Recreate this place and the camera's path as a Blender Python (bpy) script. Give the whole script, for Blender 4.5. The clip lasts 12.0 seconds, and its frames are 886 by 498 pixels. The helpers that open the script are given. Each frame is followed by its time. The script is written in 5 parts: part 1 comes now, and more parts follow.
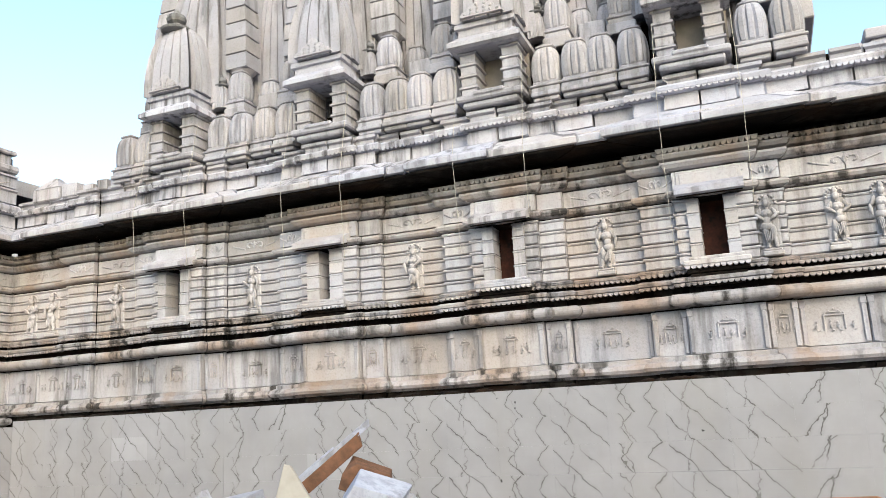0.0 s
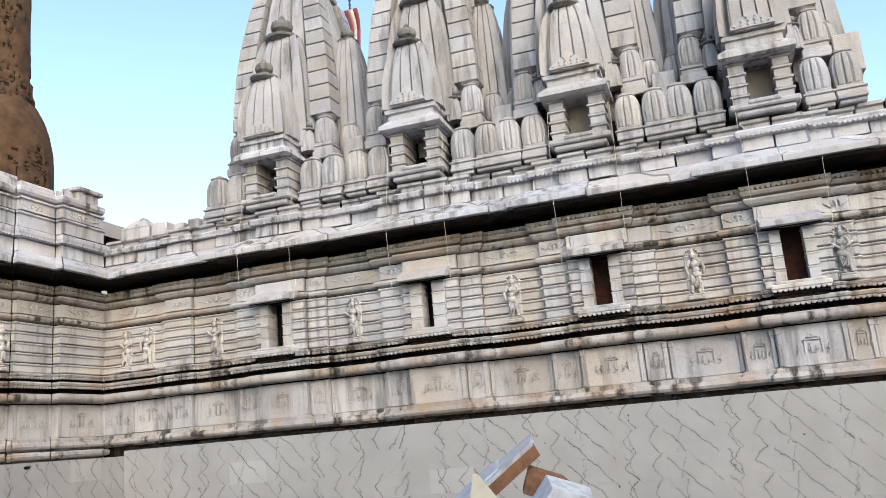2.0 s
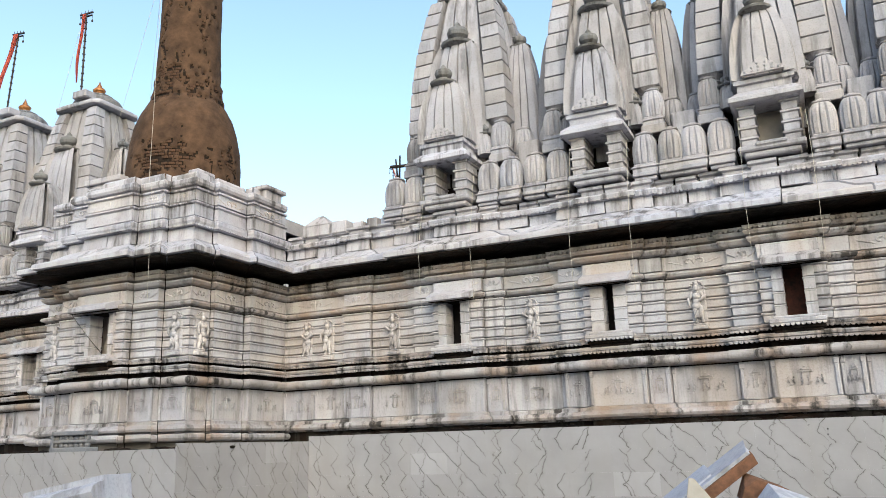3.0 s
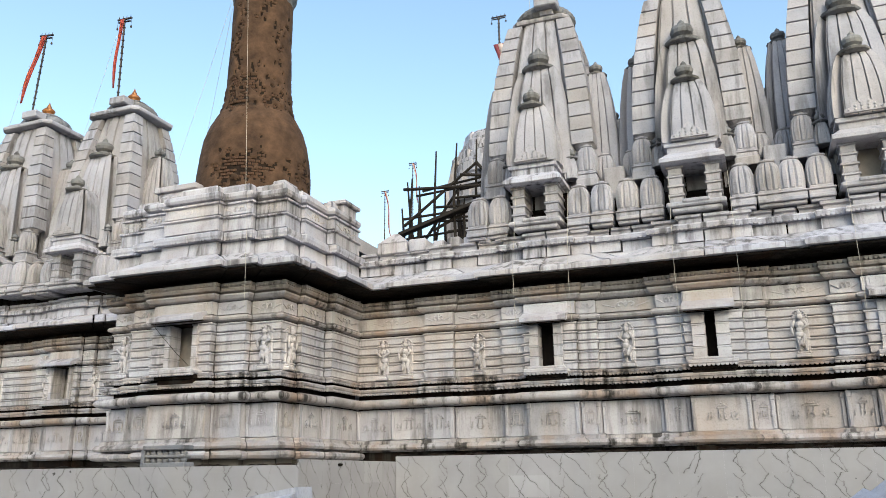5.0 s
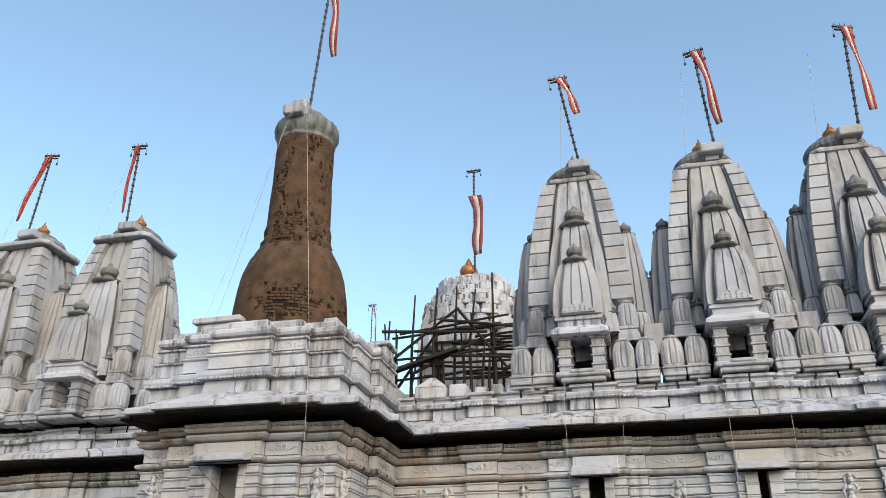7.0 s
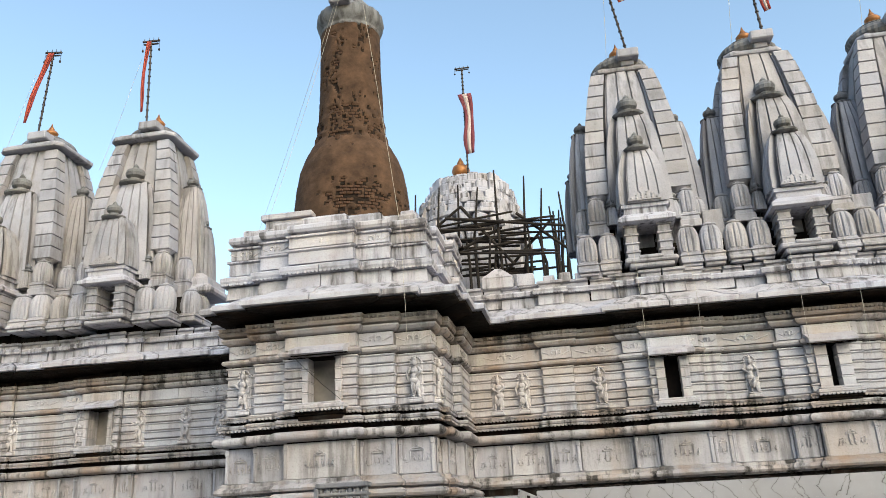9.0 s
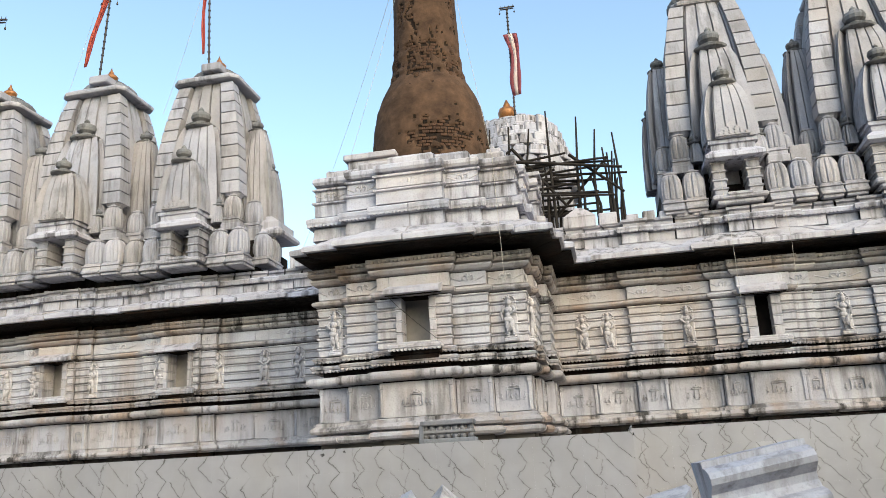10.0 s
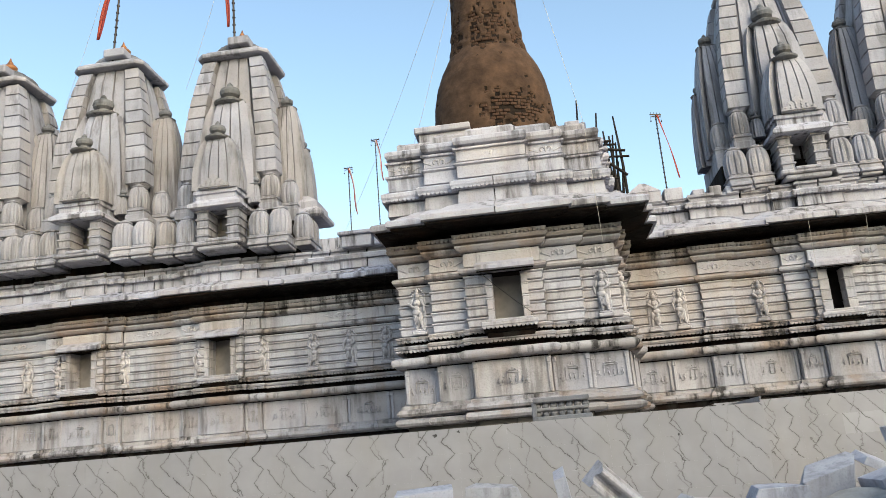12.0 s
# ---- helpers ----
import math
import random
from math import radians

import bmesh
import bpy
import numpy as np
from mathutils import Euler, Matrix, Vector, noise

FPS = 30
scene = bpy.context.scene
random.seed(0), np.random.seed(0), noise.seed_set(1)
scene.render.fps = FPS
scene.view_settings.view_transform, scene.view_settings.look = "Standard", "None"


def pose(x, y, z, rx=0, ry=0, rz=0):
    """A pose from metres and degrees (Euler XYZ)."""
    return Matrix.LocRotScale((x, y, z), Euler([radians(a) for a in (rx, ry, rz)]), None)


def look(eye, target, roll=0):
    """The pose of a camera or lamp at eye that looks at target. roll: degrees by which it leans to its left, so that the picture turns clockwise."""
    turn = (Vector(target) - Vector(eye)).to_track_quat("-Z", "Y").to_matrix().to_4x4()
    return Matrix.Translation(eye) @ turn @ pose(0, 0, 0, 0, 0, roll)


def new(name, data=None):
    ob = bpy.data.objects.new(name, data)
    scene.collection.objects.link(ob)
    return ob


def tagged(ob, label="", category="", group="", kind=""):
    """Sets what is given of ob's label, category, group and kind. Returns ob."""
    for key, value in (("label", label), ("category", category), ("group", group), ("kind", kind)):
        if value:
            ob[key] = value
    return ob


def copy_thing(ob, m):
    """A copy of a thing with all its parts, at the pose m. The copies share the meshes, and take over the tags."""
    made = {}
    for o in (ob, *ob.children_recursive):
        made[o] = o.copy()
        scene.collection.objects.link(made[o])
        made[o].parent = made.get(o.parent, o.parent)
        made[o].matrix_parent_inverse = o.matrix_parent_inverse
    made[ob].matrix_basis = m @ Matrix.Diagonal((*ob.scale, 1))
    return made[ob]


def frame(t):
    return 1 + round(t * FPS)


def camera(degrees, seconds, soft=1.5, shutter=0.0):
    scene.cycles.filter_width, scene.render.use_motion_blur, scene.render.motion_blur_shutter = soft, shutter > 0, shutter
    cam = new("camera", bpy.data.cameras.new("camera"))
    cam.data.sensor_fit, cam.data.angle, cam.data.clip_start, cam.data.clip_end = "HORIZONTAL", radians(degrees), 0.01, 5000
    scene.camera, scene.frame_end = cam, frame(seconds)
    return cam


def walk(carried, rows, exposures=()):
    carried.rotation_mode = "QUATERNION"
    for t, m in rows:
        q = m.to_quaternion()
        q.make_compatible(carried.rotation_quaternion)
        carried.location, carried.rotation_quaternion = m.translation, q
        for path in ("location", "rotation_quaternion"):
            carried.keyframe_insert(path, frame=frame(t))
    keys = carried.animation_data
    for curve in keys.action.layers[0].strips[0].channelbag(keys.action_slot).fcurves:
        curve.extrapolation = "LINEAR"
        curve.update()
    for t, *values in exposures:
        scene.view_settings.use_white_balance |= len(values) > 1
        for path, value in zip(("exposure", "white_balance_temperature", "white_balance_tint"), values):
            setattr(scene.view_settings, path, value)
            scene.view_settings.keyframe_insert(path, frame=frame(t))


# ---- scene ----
cam = camera(57.2, 12.0, soft=0.7)
PATH = [
    (0, (0.289, 0.524, 1.685), (-0.424, 2.348, 2.087), -3.0),
    (0.5, (-0.089, 0.138, 1.687), (-0.772, 1.973, 2.096), -3.6),
    (1, (-0.455, -0.256, 1.692), (-1.066, 1.595, 2.141), -4.0),
    (1.5, (-0.805, -0.662, 1.7), (-1.413, 1.19, 2.148), -4.4),
    (2, (-1.182, -1.057, 1.708), (-1.777, 0.798, 2.16), -4.9),
    (2.5, (-1.612, -1.404, 1.715), (-2.326, 0.402, 2.191), -3.5),
    (2.6, (-1.704, -1.465, 1.715), (-2.46, 0.327, 2.184), -2.6),
    (3, (-2.101, -1.669, 1.716), (-2.934, 0.087, 2.187), -1.6),
    (3.5, (-2.636, -1.886, 1.717), (-3.451, -0.125, 2.199), -1.8),
    (3.7, (-2.854, -1.975, 1.715), (-3.672, -0.214, 2.196), -2.2),
    (5.3, (-4.645, -2.695, 1.624), (-5.24, -0.879, 2.214), 0.0),
    (5.5, (-4.863, -2.782, 1.622), (-5.362, -0.96, 2.28), -0.5),
    (6, (-5.395, -2.995, 1.627), (-5.815, -1.209, 2.423), -1.0),
    (6.5, (-5.907, -3.205, 1.626), (-6.362, -1.464, 2.498), -0.1),
    (7, (-6.421, -3.345, 1.619), (-6.863, -1.597, 2.486), 0.3),
    (7.2, (-6.633, -3.394, 1.612), (-7.074, -1.627, 2.439), 0.1),
    (8.8, (-8.407, -3.696, 1.451), (-8.717, -1.836, 2.117), -2.7),
    (9, (-8.627, -3.712, 1.445), (-8.936, -1.846, 2.096), -2.9),
    (9.5, (-9.166, -3.719, 1.431), (-9.538, -1.845, 2.022), -2.2),
    (10, (-9.692, -3.724, 1.422), (-10.061, -1.832, 1.952), -3.0),
    (10.5, (-10.23, -3.712, 1.417), (-10.517, -1.817, 1.989), -4.8),
    (11, (-10.781, -3.706, 1.41), (-11.084, -1.809, 1.967), -5.0),
    (11.5, (-11.352, -3.661, 1.407), (-11.619, -1.752, 1.943), -4.9),
    (12, (-11.911, -3.642, 1.403), (-12.124, -1.719, 1.908), -4.7),
]
EXPOSURE = [(0.0, 1.56, 6550, 7), (1.0, 1.44, 6550, 7), (2.0, 1.38, 6550, 7), (3.5, 1.3, 6500, 6), (5.5, 1.2, 6500, 6), (6.5, 1.1, 6400, 5), (9.0, 1.24, 6700, 6), (10.5, 1.3, 6600, 6), (11.0, 1.16, 6700, 6), (11.5, 1.27, 6750, 6), (12.0, 1.18, 6700, 6)]
walk(cam, [(t, look(eye, target, roll)) for t, eye, target, roll in PATH], EXPOSURE)

# ---------------------------------------------------------------- light
world = bpy.data.worlds.new("sky")
scene.world = world
world.use_nodes = True
wn = world.node_tree.nodes
wl = world.node_tree.links
sky = wn.new("ShaderNodeTexSky")
sky.sky_type = "NISHITA"
sky.sun_disc = False
sky.sun_elevation = radians(28)
sky.sun_rotation = radians(140)
sky.air_density, sky.dust_density, sky.ozone_density = 1.0, 2.2, 0.5
tint = wn.new("ShaderNodeMix")
tint.data_type, tint.blend_type = "RGBA", "MULTIPLY"
tint.inputs[0].default_value = 1.0
tint.inputs[7].default_value = (0.99, 1.03, 1.0, 1)
wl.new(sky.outputs[0], tint.inputs[6])
wl.new(tint.outputs[2], wn["Background"].inputs[0])
wn["Background"].inputs[1].default_value = 0.15
sun = new("sun", bpy.data.lights.new("sun", "SUN"))
sun.data.energy, sun.data.angle, sun.data.color = 0.66, radians(40), (1.0, 0.95, 0.87)
sun.matrix_world = look((6, -10, 20), (-4, 9, 2))


# ---------------------------------------------------------------- materials
def mat_base(name, rough=0.8):
    m = bpy.data.materials.new(name)
    m.use_nodes = True
    n, l = m.node_tree.nodes, m.node_tree.links
    b = n["Principled BSDF"]
    b.inputs["Roughness"].default_value = rough
    b.inputs["Specular IOR Level"].default_value = 0.5 if rough < 0.6 else 0.2
    return m, n, l, b


def noise_node(n, l, coord, scale, detail=4.0, rough=0.55, stretch=None):
    if stretch:
        mp = n.new("ShaderNodeMapping")
        mp.inputs["Scale"].default_value = stretch
        l.new(coord, mp.inputs["Vector"])
        coord = mp.outputs[0]
    t = n.new("ShaderNodeTexNoise")
    t.inputs["Scale"].default_value = scale
    t.inputs["Detail"].default_value = detail
    t.inputs["Roughness"].default_value = rough
    l.new(coord, t.inputs["Vector"])
    return t.outputs["Fac"]


def ramp(n, l, fac, stops):
    r = n.new("ShaderNodeValToRGB")
    e = r.color_ramp.elements
    while len(e) < len(stops):
        e.new(0.5)
    for k, (p, c) in zip(e, stops):
        k.position = p
        k.color = (*c, 1) if len(c) == 3 else c
    l.new(fac, r.inputs[0])
    return r.outputs[0]


def mix(n, l, fac, a, b, how="MIX"):
    x = n.new("ShaderNodeMix")
    x.data_type, x.blend_type = "RGBA", how
    for k, v in ((0, fac), (6, a), (7, b)):
        if isinstance(v, (int, float)):
            x.inputs[k].default_value = v
        elif isinstance(v, tuple):
            x.inputs[k].default_value = (*v, 1)
        else:
            l.new(v, x.inputs[k])
    return x.outputs[2]


def math_node(n, l, op, a, b=0.0, c=0.0):
    x = n.new("ShaderNodeMath")
    x.operation = op
    for k, v in enumerate((a, b, c)):
        if isinstance(v, (int, float)):
            x.inputs[k].default_value = v
        else:
            l.new(v, x.inputs[k])
    return x.outputs[0]


def bump(n, l, b, height, strength=0.3, dist=0.01):
    x = n.new("ShaderNodeBump")
    x.inputs["Strength"].default_value = strength
    x.inputs["Distance"].default_value = dist
    l.new(height, x.inputs["Height"])
    l.new(x.outputs[0], b.inputs["Normal"])


def stone(name, light, mid, ochre, ochre_amount=0.5, grime=0.5, dark=(0.03, 0.027, 0.024), rough=0.75, bumpy=0.3):
    """Weathered marble: cloudy tone, rusty run-off, soot streaks, fine pitting."""
    m, n, l, b = mat_base(name, rough)
    tc = n.new("ShaderNodeNewGeometry").outputs["Position"]
    info = n.new("ShaderNodeObjectInfo").outputs["Random"]
    cloud = noise_node(n, l, tc, 1.3, 6)
    fine = noise_node(n, l, tc, 38, 5, 0.65)
    col = ramp(n, l, cloud, [(0.3, mid), (0.7, light)])
    tone = math_node(n, l, "MULTIPLY_ADD", info, 0.22, 0.86)
    tonec = n.new("ShaderNodeCombineColor")
    for k in range(3):
        l.new(tone, tonec.inputs[k])
    col = mix(n, l, 1.0, col, tonec.outputs[0], "MULTIPLY")
    hue = math_node(n, l, "FRACT", math_node(n, l, "MULTIPLY", info, 7.3))
    col = mix(n, l, 1.0, col, ramp(n, l, hue, [(0.0, (1.0, 0.97, 0.915)), (0.5, (1, 1, 1)), (1.0, (0.965, 0.985, 1.02))]), "MULTIPLY")
    rust = noise_node(n, l, tc, 1.0, 5, 0.6, (1.7, 1.7, 0.55))
    rustf = ramp(n, l, rust, [(0.46, (0, 0, 0)), (0.66, (ochre_amount,) * 3)])
    col = mix(n, l, rustf, col, ochre)
    streak = noise_node(n, l, tc, 1.0, 6, 0.6, (7, 7, 0.8))
    patch = noise_node(n, l, tc, 0.8, 4)
    grimef = math_node(n, l, "MULTIPLY", ramp(n, l, streak, [(0.47, (0, 0, 0)), (0.62, (1, 1, 1))]), ramp(n, l, patch, [(0.4, (0, 0, 0)), (0.56, (grime,) * 3)]))
    col = mix(n, l, grimef, col, dark)
    spot = ramp(n, l, fine, [(0.32, (0.84, 0.83, 0.82)), (0.5, (1, 1, 1))])
    col = mix(n, l, 1.0, col, spot, "MULTIPLY")
    l.new(col, b.inputs["Base Color"])
    rough2 = noise_node(n, l, tc, 9, 5)
    h = math_node(n, l, "MULTIPLY_ADD", rough2, 2.4, math_node(n, l, "MULTIPLY", fine, 1.1))
    bump(n, l, b, h, bumpy, 0.012)
    return m


MARBLE = stone("weathered marble", (0.469, 0.459, 0.491), (0.338, 0.328, 0.345), (0.356, 0.25, 0.161), 0.34, 0.42)
MARBLE_STAINED = stone("rain-stained marble moulding", (0.419, 0.403, 0.42), (0.259, 0.24, 0.241), (0.258, 0.161, 0.0986), 0.65, 0.95)
CARVED = stone("dirt-filled carving", (0.42, 0.41, 0.44), (0.3, 0.29, 0.305), (0.299, 0.205, 0.129), 0.4, 0.6)
# cornice darker than other mouldings: mould plus painted shade from the eave
CORNICE = stone("mould and shade darkened cornice", (0.33, 0.31, 0.3), (0.17, 0.15, 0.14), (0.2, 0.12, 0.07), 0.6, 1.0)
CROWN = stone("lichen-grey stone", (0.2, 0.205, 0.22), (0.12, 0.123, 0.135), (0.2, 0.17, 0.13), 0.25, 0.7)
MARBLE_PANEL = stone("grey marble panel", (0.427, 0.417, 0.45), (0.312, 0.302, 0.322), (0.344, 0.25, 0.167), 0.35, 0.5)
MARBLE_SPIRE = stone("whitewashed marble", (0.365, 0.36, 0.4), (0.267, 0.263, 0.29), (0.313, 0.26, 0.22), 0.22, 0.5)
MARBLE_WHITE = stone("limewashed ledge", (0.445, 0.445, 0.505), (0.329, 0.325, 0.365), (0.331, 0.26, 0.198), 0.3, 0.8)
# near-black for real soot, and for shade painted into recesses and undersides
SOOT_SHADE = stone("soot and shade black stone", (0.012, 0.01, 0.009), (0.005, 0.0045, 0.004), (0.045, 0.022, 0.011), 0.3, 0.8)
SOOT_SHADE.node_tree.nodes["Principled BSDF"].inputs["Specular IOR Level"].default_value = 0.04
FIGURE = stone("carved figure marble", (0.475, 0.464, 0.495), (0.34, 0.328, 0.338), (0.347, 0.253, 0.169), 0.35, 0.5)
SLAB = stone("fresh cut marble rubble", (0.44, 0.455, 0.52), (0.31, 0.322, 0.37), (0.331, 0.279, 0.242), 0.3, 0.45)


def plain(name, col, col2, scale=8.0, rough=0.8, bumpy=0.3, metal=0.0):
    m, n, l, b = mat_base(name, rough)
    tc = n.new("ShaderNodeTexCoord").outputs["Object"]
    f = noise_node(n, l, tc, scale, 6, 0.65)
    l.new(ramp(n, l, f, [(0.3, col2), (0.7, col)]), b.inputs["Base Color"])
    b.inputs["Metallic"].default_value = metal
    bump(n, l, b, noise_node(n, l, tc, scale * 5, 5, 0.7), bumpy, 0.01)
    return m


# near-black colour stands in for unlit space behind joints and openings
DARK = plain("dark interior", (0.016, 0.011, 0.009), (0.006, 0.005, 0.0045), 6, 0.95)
BOARD = plain("pale fill board", (0.28, 0.25, 0.225), (0.19, 0.17, 0.15), 4)
JOINT = plain("black earth joint", (0.02, 0.012, 0.008), (0.008, 0.006, 0.004), 9, 0.95)
PINK = plain("dark pink flag cloth", (0.18, 0.05, 0.06), (0.12, 0.03, 0.038), 5, 0.9)
MUD = plain("mud mortar", (0.095, 0.055, 0.033), (0.03, 0.018, 0.012), 4, 0.95, 0.9)
BRICK = plain("old brick", (0.085, 0.046, 0.028), (0.03, 0.019, 0.013), 11, 0.95, 0.6)
BRICK_RED = plain("broken orange brick", (0.42, 0.2, 0.09), (0.26, 0.12, 0.06), 14, 0.95, 0.8)
BAMBOO = plain("dark bamboo pole", (0.022, 0.017, 0.014), (0.011, 0.009, 0.008), 20, 0.8)
ROPE = plain("pale cord", (0.42, 0.4, 0.35), (0.3, 0.28, 0.24), 30)
IRON = plain("black iron", (0.05, 0.04, 0.035), (0.025, 0.02, 0.018), 30, 0.55, 0.2, 0.5)
GILT = plain("gilded finial", (0.32, 0.13, 0.035), (0.2, 0.08, 0.025), 12, 0.45, 0.2, 0.3)
RED = plain("red flag cloth", (0.24, 0.04, 0.035), (0.16, 0.03, 0.025), 5, 0.9)
WHITE_CLOTH = plain("white flag stripe", (0.46, 0.38, 0.36), (0.36, 0.29, 0.27), 5, 0.9)
ORANGE = plain("orange flag cloth", (0.34, 0.065, 0.04), (0.24, 0.045, 0.03), 5, 0.9)
EARTH = plain("dusty ground", (0.14, 0.125, 0.105), (0.09, 0.08, 0.07), 0.8, 0.95, 0.6)


def tile_material(name, veins):
    """Printed marble tile: thin wandering veins. veins: (slope, period, width, strength, bent at mid height)."""
    m, n, l, b = mat_base(name, 0.38)
    tc = n.new("ShaderNodeTexCoord").outputs["Object"]
    rnd = n.new("ShaderNodeObjectInfo").outputs["Random"]
    sep = n.new("ShaderNodeSeparateXYZ")
    l.new(tc, sep.inputs[0])
    x, z = sep.outputs[0], sep.outputs[2]
    shift = n.new("ShaderNodeVectorMath")
    shift.operation = "ADD"
    l.new(tc, shift.inputs[0])
    cmb = n.new("ShaderNodeCombineXYZ")
    l.new(math_node(n, l, "MULTIPLY", rnd, 40.0), cmb.inputs[1])
    l.new(cmb.outputs[0], shift.inputs[1])
    total = None
    fold = math_node(n, l, "ABSOLUTE", z)
    for k, (slope, per, wid, strength, bent) in enumerate(veins):
        wob = math_node(n, l, "MULTIPLY_ADD", noise_node(n, l, shift.outputs[0], 4 + 3 * k, 5, 0.6), 0.2, -0.1)
        v = math_node(n, l, "ADD", math_node(n, l, "MULTIPLY_ADD", fold if bent else z, slope, x), math_node(n, l, "ADD", wob, 5.0 + 0.07 * k))
        f = math_node(n, l, "FRACT", math_node(n, l, "DIVIDE", v, per))
        d = math_node(n, l, "MULTIPLY", math_node(n, l, "ABSOLUTE", math_node(n, l, "SUBTRACT", f, 0.5)), per)
        core = ramp(n, l, math_node(n, l, "DIVIDE", d, wid), [(0.35, (strength,) * 3), (1.0, (0, 0, 0))])
        soft = ramp(n, l, math_node(n, l, "DIVIDE", d, wid * 5), [(0.0, (0.22 * strength,) * 3), (1.0, (0, 0, 0))])
        gate = ramp(n, l, noise_node(n, l, shift.outputs[0], 3.5 + k, 3), [(0.32, (0.1, 0.1, 0.1)), (0.52, (1, 1, 1))])
        c = math_node(n, l, "MULTIPLY", math_node(n, l, "ADD", core, soft), gate)
        total = c if total is None else math_node(n, l, "MAXIMUM", total, c)
    pos = n.new("ShaderNodeNewGeometry").outputs["Position"]
    cloud = ramp(n, l, noise_node(n, l, pos, 2.2, 5), [(0.3, (0.242, 0.234, 0.246)), (0.7, (0.3, 0.29, 0.303))])
    patch = math_node(n, l, "GREATER_THAN", rnd, 0.965)
    cloud = mix(n, l, math_node(n, l, "MULTIPLY", patch, 0.25), cloud, (0.44, 0.43, 0.45))
    col = mix(n, l, total, cloud, (0.075, 0.07, 0.065))
    dust = ramp(n, l, noise_node(n, l, pos, 1.0, 6, 0.6, (3, 3, 0.7)), [(0.45, (0, 0, 0)), (0.7, (0.45, 0.45, 0.45))])
    col = mix(n, l, dust, col, (0.255, 0.238, 0.225))
    spots = ramp(n, l, noise_node(n, l, pos, 9, 2), [(0.2, (1, 1, 1)), (0.24, (0, 0, 0))])
    col = mix(n, l, spots, col, (0.03, 0.028, 0.025))
    l.new(col, b.inputs["Base Color"])
    bump(n, l, b, noise_node(n, l, pos, 30, 3), 0.08, 0.004)
    return m


TILE_A = tile_material("veined wall tile falling", ((0.95, 0.292, 0.008, 0.9, False), (-0.25, 0.584, 0.007, 0.6, False)))
TILE_B = tile_material("veined wall tile chevron", ((-0.8, 0.292, 0.008, 0.9, True), (0.5, 0.584, 0.008, 0.75, False)))
TILE_C = tile_material("veined wall tile rising", ((-0.3, 0.584, 0.008, 0.9, False), (-0.85, 0.584, 0.009, 0.95, False)))
GROUT = plain("grout", (0.3, 0.29, 0.29), (0.25, 0.24, 0.24), 10)


# ---------------------------------------------------------------- mesh helpers
def mesh_of(name, verts, faces, mat, smooth=False):
    me = bpy.data.meshes.new(name)
    me.from_pydata([tuple(v) for v in verts], [], faces)
    me.materials.append(mat)
    if smooth:
        me.polygons.foreach_set("use_smooth", [True] * len(me.polygons))
    me.update()
    return me


def part(name, bm, material, parent, label="", smooth=False):
    me = bpy.data.meshes.new(name)
    bmesh.ops.recalc_face_normals(bm, faces=bm.faces)
    if smooth:
        for f in bm.faces:
            f.smooth = True
    bm.to_mesh(me)
    bm.free()
    me.materials.append(material)
    ob = new(name, me)
    ob.parent = parent
    if label:
        ob["label"] = label
    return ob


def piece(name, me, parent, m=None):
    ob = new(name, me)
    ob.parent = parent
    if m is not None:
        ob.matrix_basis = m
    return ob


def thing(name, m, label, category, group="", kind=""):
    ob = new(name)
    ob.empty_display_size = 0.1
    ob.matrix_basis = m
    return tagged(ob, label, category, group, kind)


def box(bm, x0, x1, y0, y1, z0, z1, bev=0.0):
    g = bmesh.ops.create_cube(bm, size=1.0)
    vs = g["verts"]
    bmesh.ops.scale(bm, vec=(x1 - x0, y1 - y0, z1 - z0), verts=vs)
    bmesh.ops.translate(bm, vec=((x0 + x1) / 2, (y0 + y1) / 2, (z0 + z1) / 2), verts=vs)
    if bev:
        es = list({e for v in vs for e in v.link_edges})
        bmesh.ops.bevel(bm, geom=es, offset=bev, segments=1, affect="EDGES", profile=0.5)
    return vs


def lathe(bm, prof, cx=0.0, cy=0.0, seg=16, flute=0.0, flutes=0, squash=1.0):
    """Turned body; flute pushes ribs out and in around it."""
    rings = []
    for r, z in prof:
        ring = []
        for k in range(seg):
            a = 2 * math.pi * k / seg
            rr = r * (1 + (flute * math.cos(a * flutes) if flutes else 0))
            ring.append(bm.verts.new((cx + rr * math.cos(a), cy + squash * rr * math.sin(a), z)))
        rings.append(ring)
    for a, b in zip(rings, rings[1:]):
        for k in range(seg):
            bm.faces.new((a[k], a[(k + 1) % seg], b[(k + 1) % seg], b[k]))
    bm.faces.new(list(reversed(rings[0])))
    bm.faces.new(rings[-1])


def rod(bm, a, b, r=0.02, seg=6, r2=None):
    a, b = Vector(a), Vector(b)
    d = b - a
    q = d.to_track_quat("Z", "Y").to_matrix().to_4x4()
    bmesh.ops.create_cone(bm, cap_ends=True, segments=seg, radius1=r, radius2=r if r2 is None else r2, depth=d.length,
                          matrix=Matrix.Translation((a + b) / 2) @ q)


def ball(bm, c, s, rot=(0, 0, 0), sub=1):
    m = pose(*c, *rot) @ Matrix.Diagonal((*s, 1))
    bmesh.ops.create_icosphere(bm, subdivisions=sub, radius=1.0, matrix=m)


# ---------------------------------------------------------------- stepped walls
rng = random.Random(4)


def normals(plan):
    out = []
    for (x0, y0), (x1, y1) in zip(plan, plan[1:]):
        d = Vector((x1 - x0, y1 - y0)).normalized()
        out.append(Vector((d.y, -d.x)))
    return out


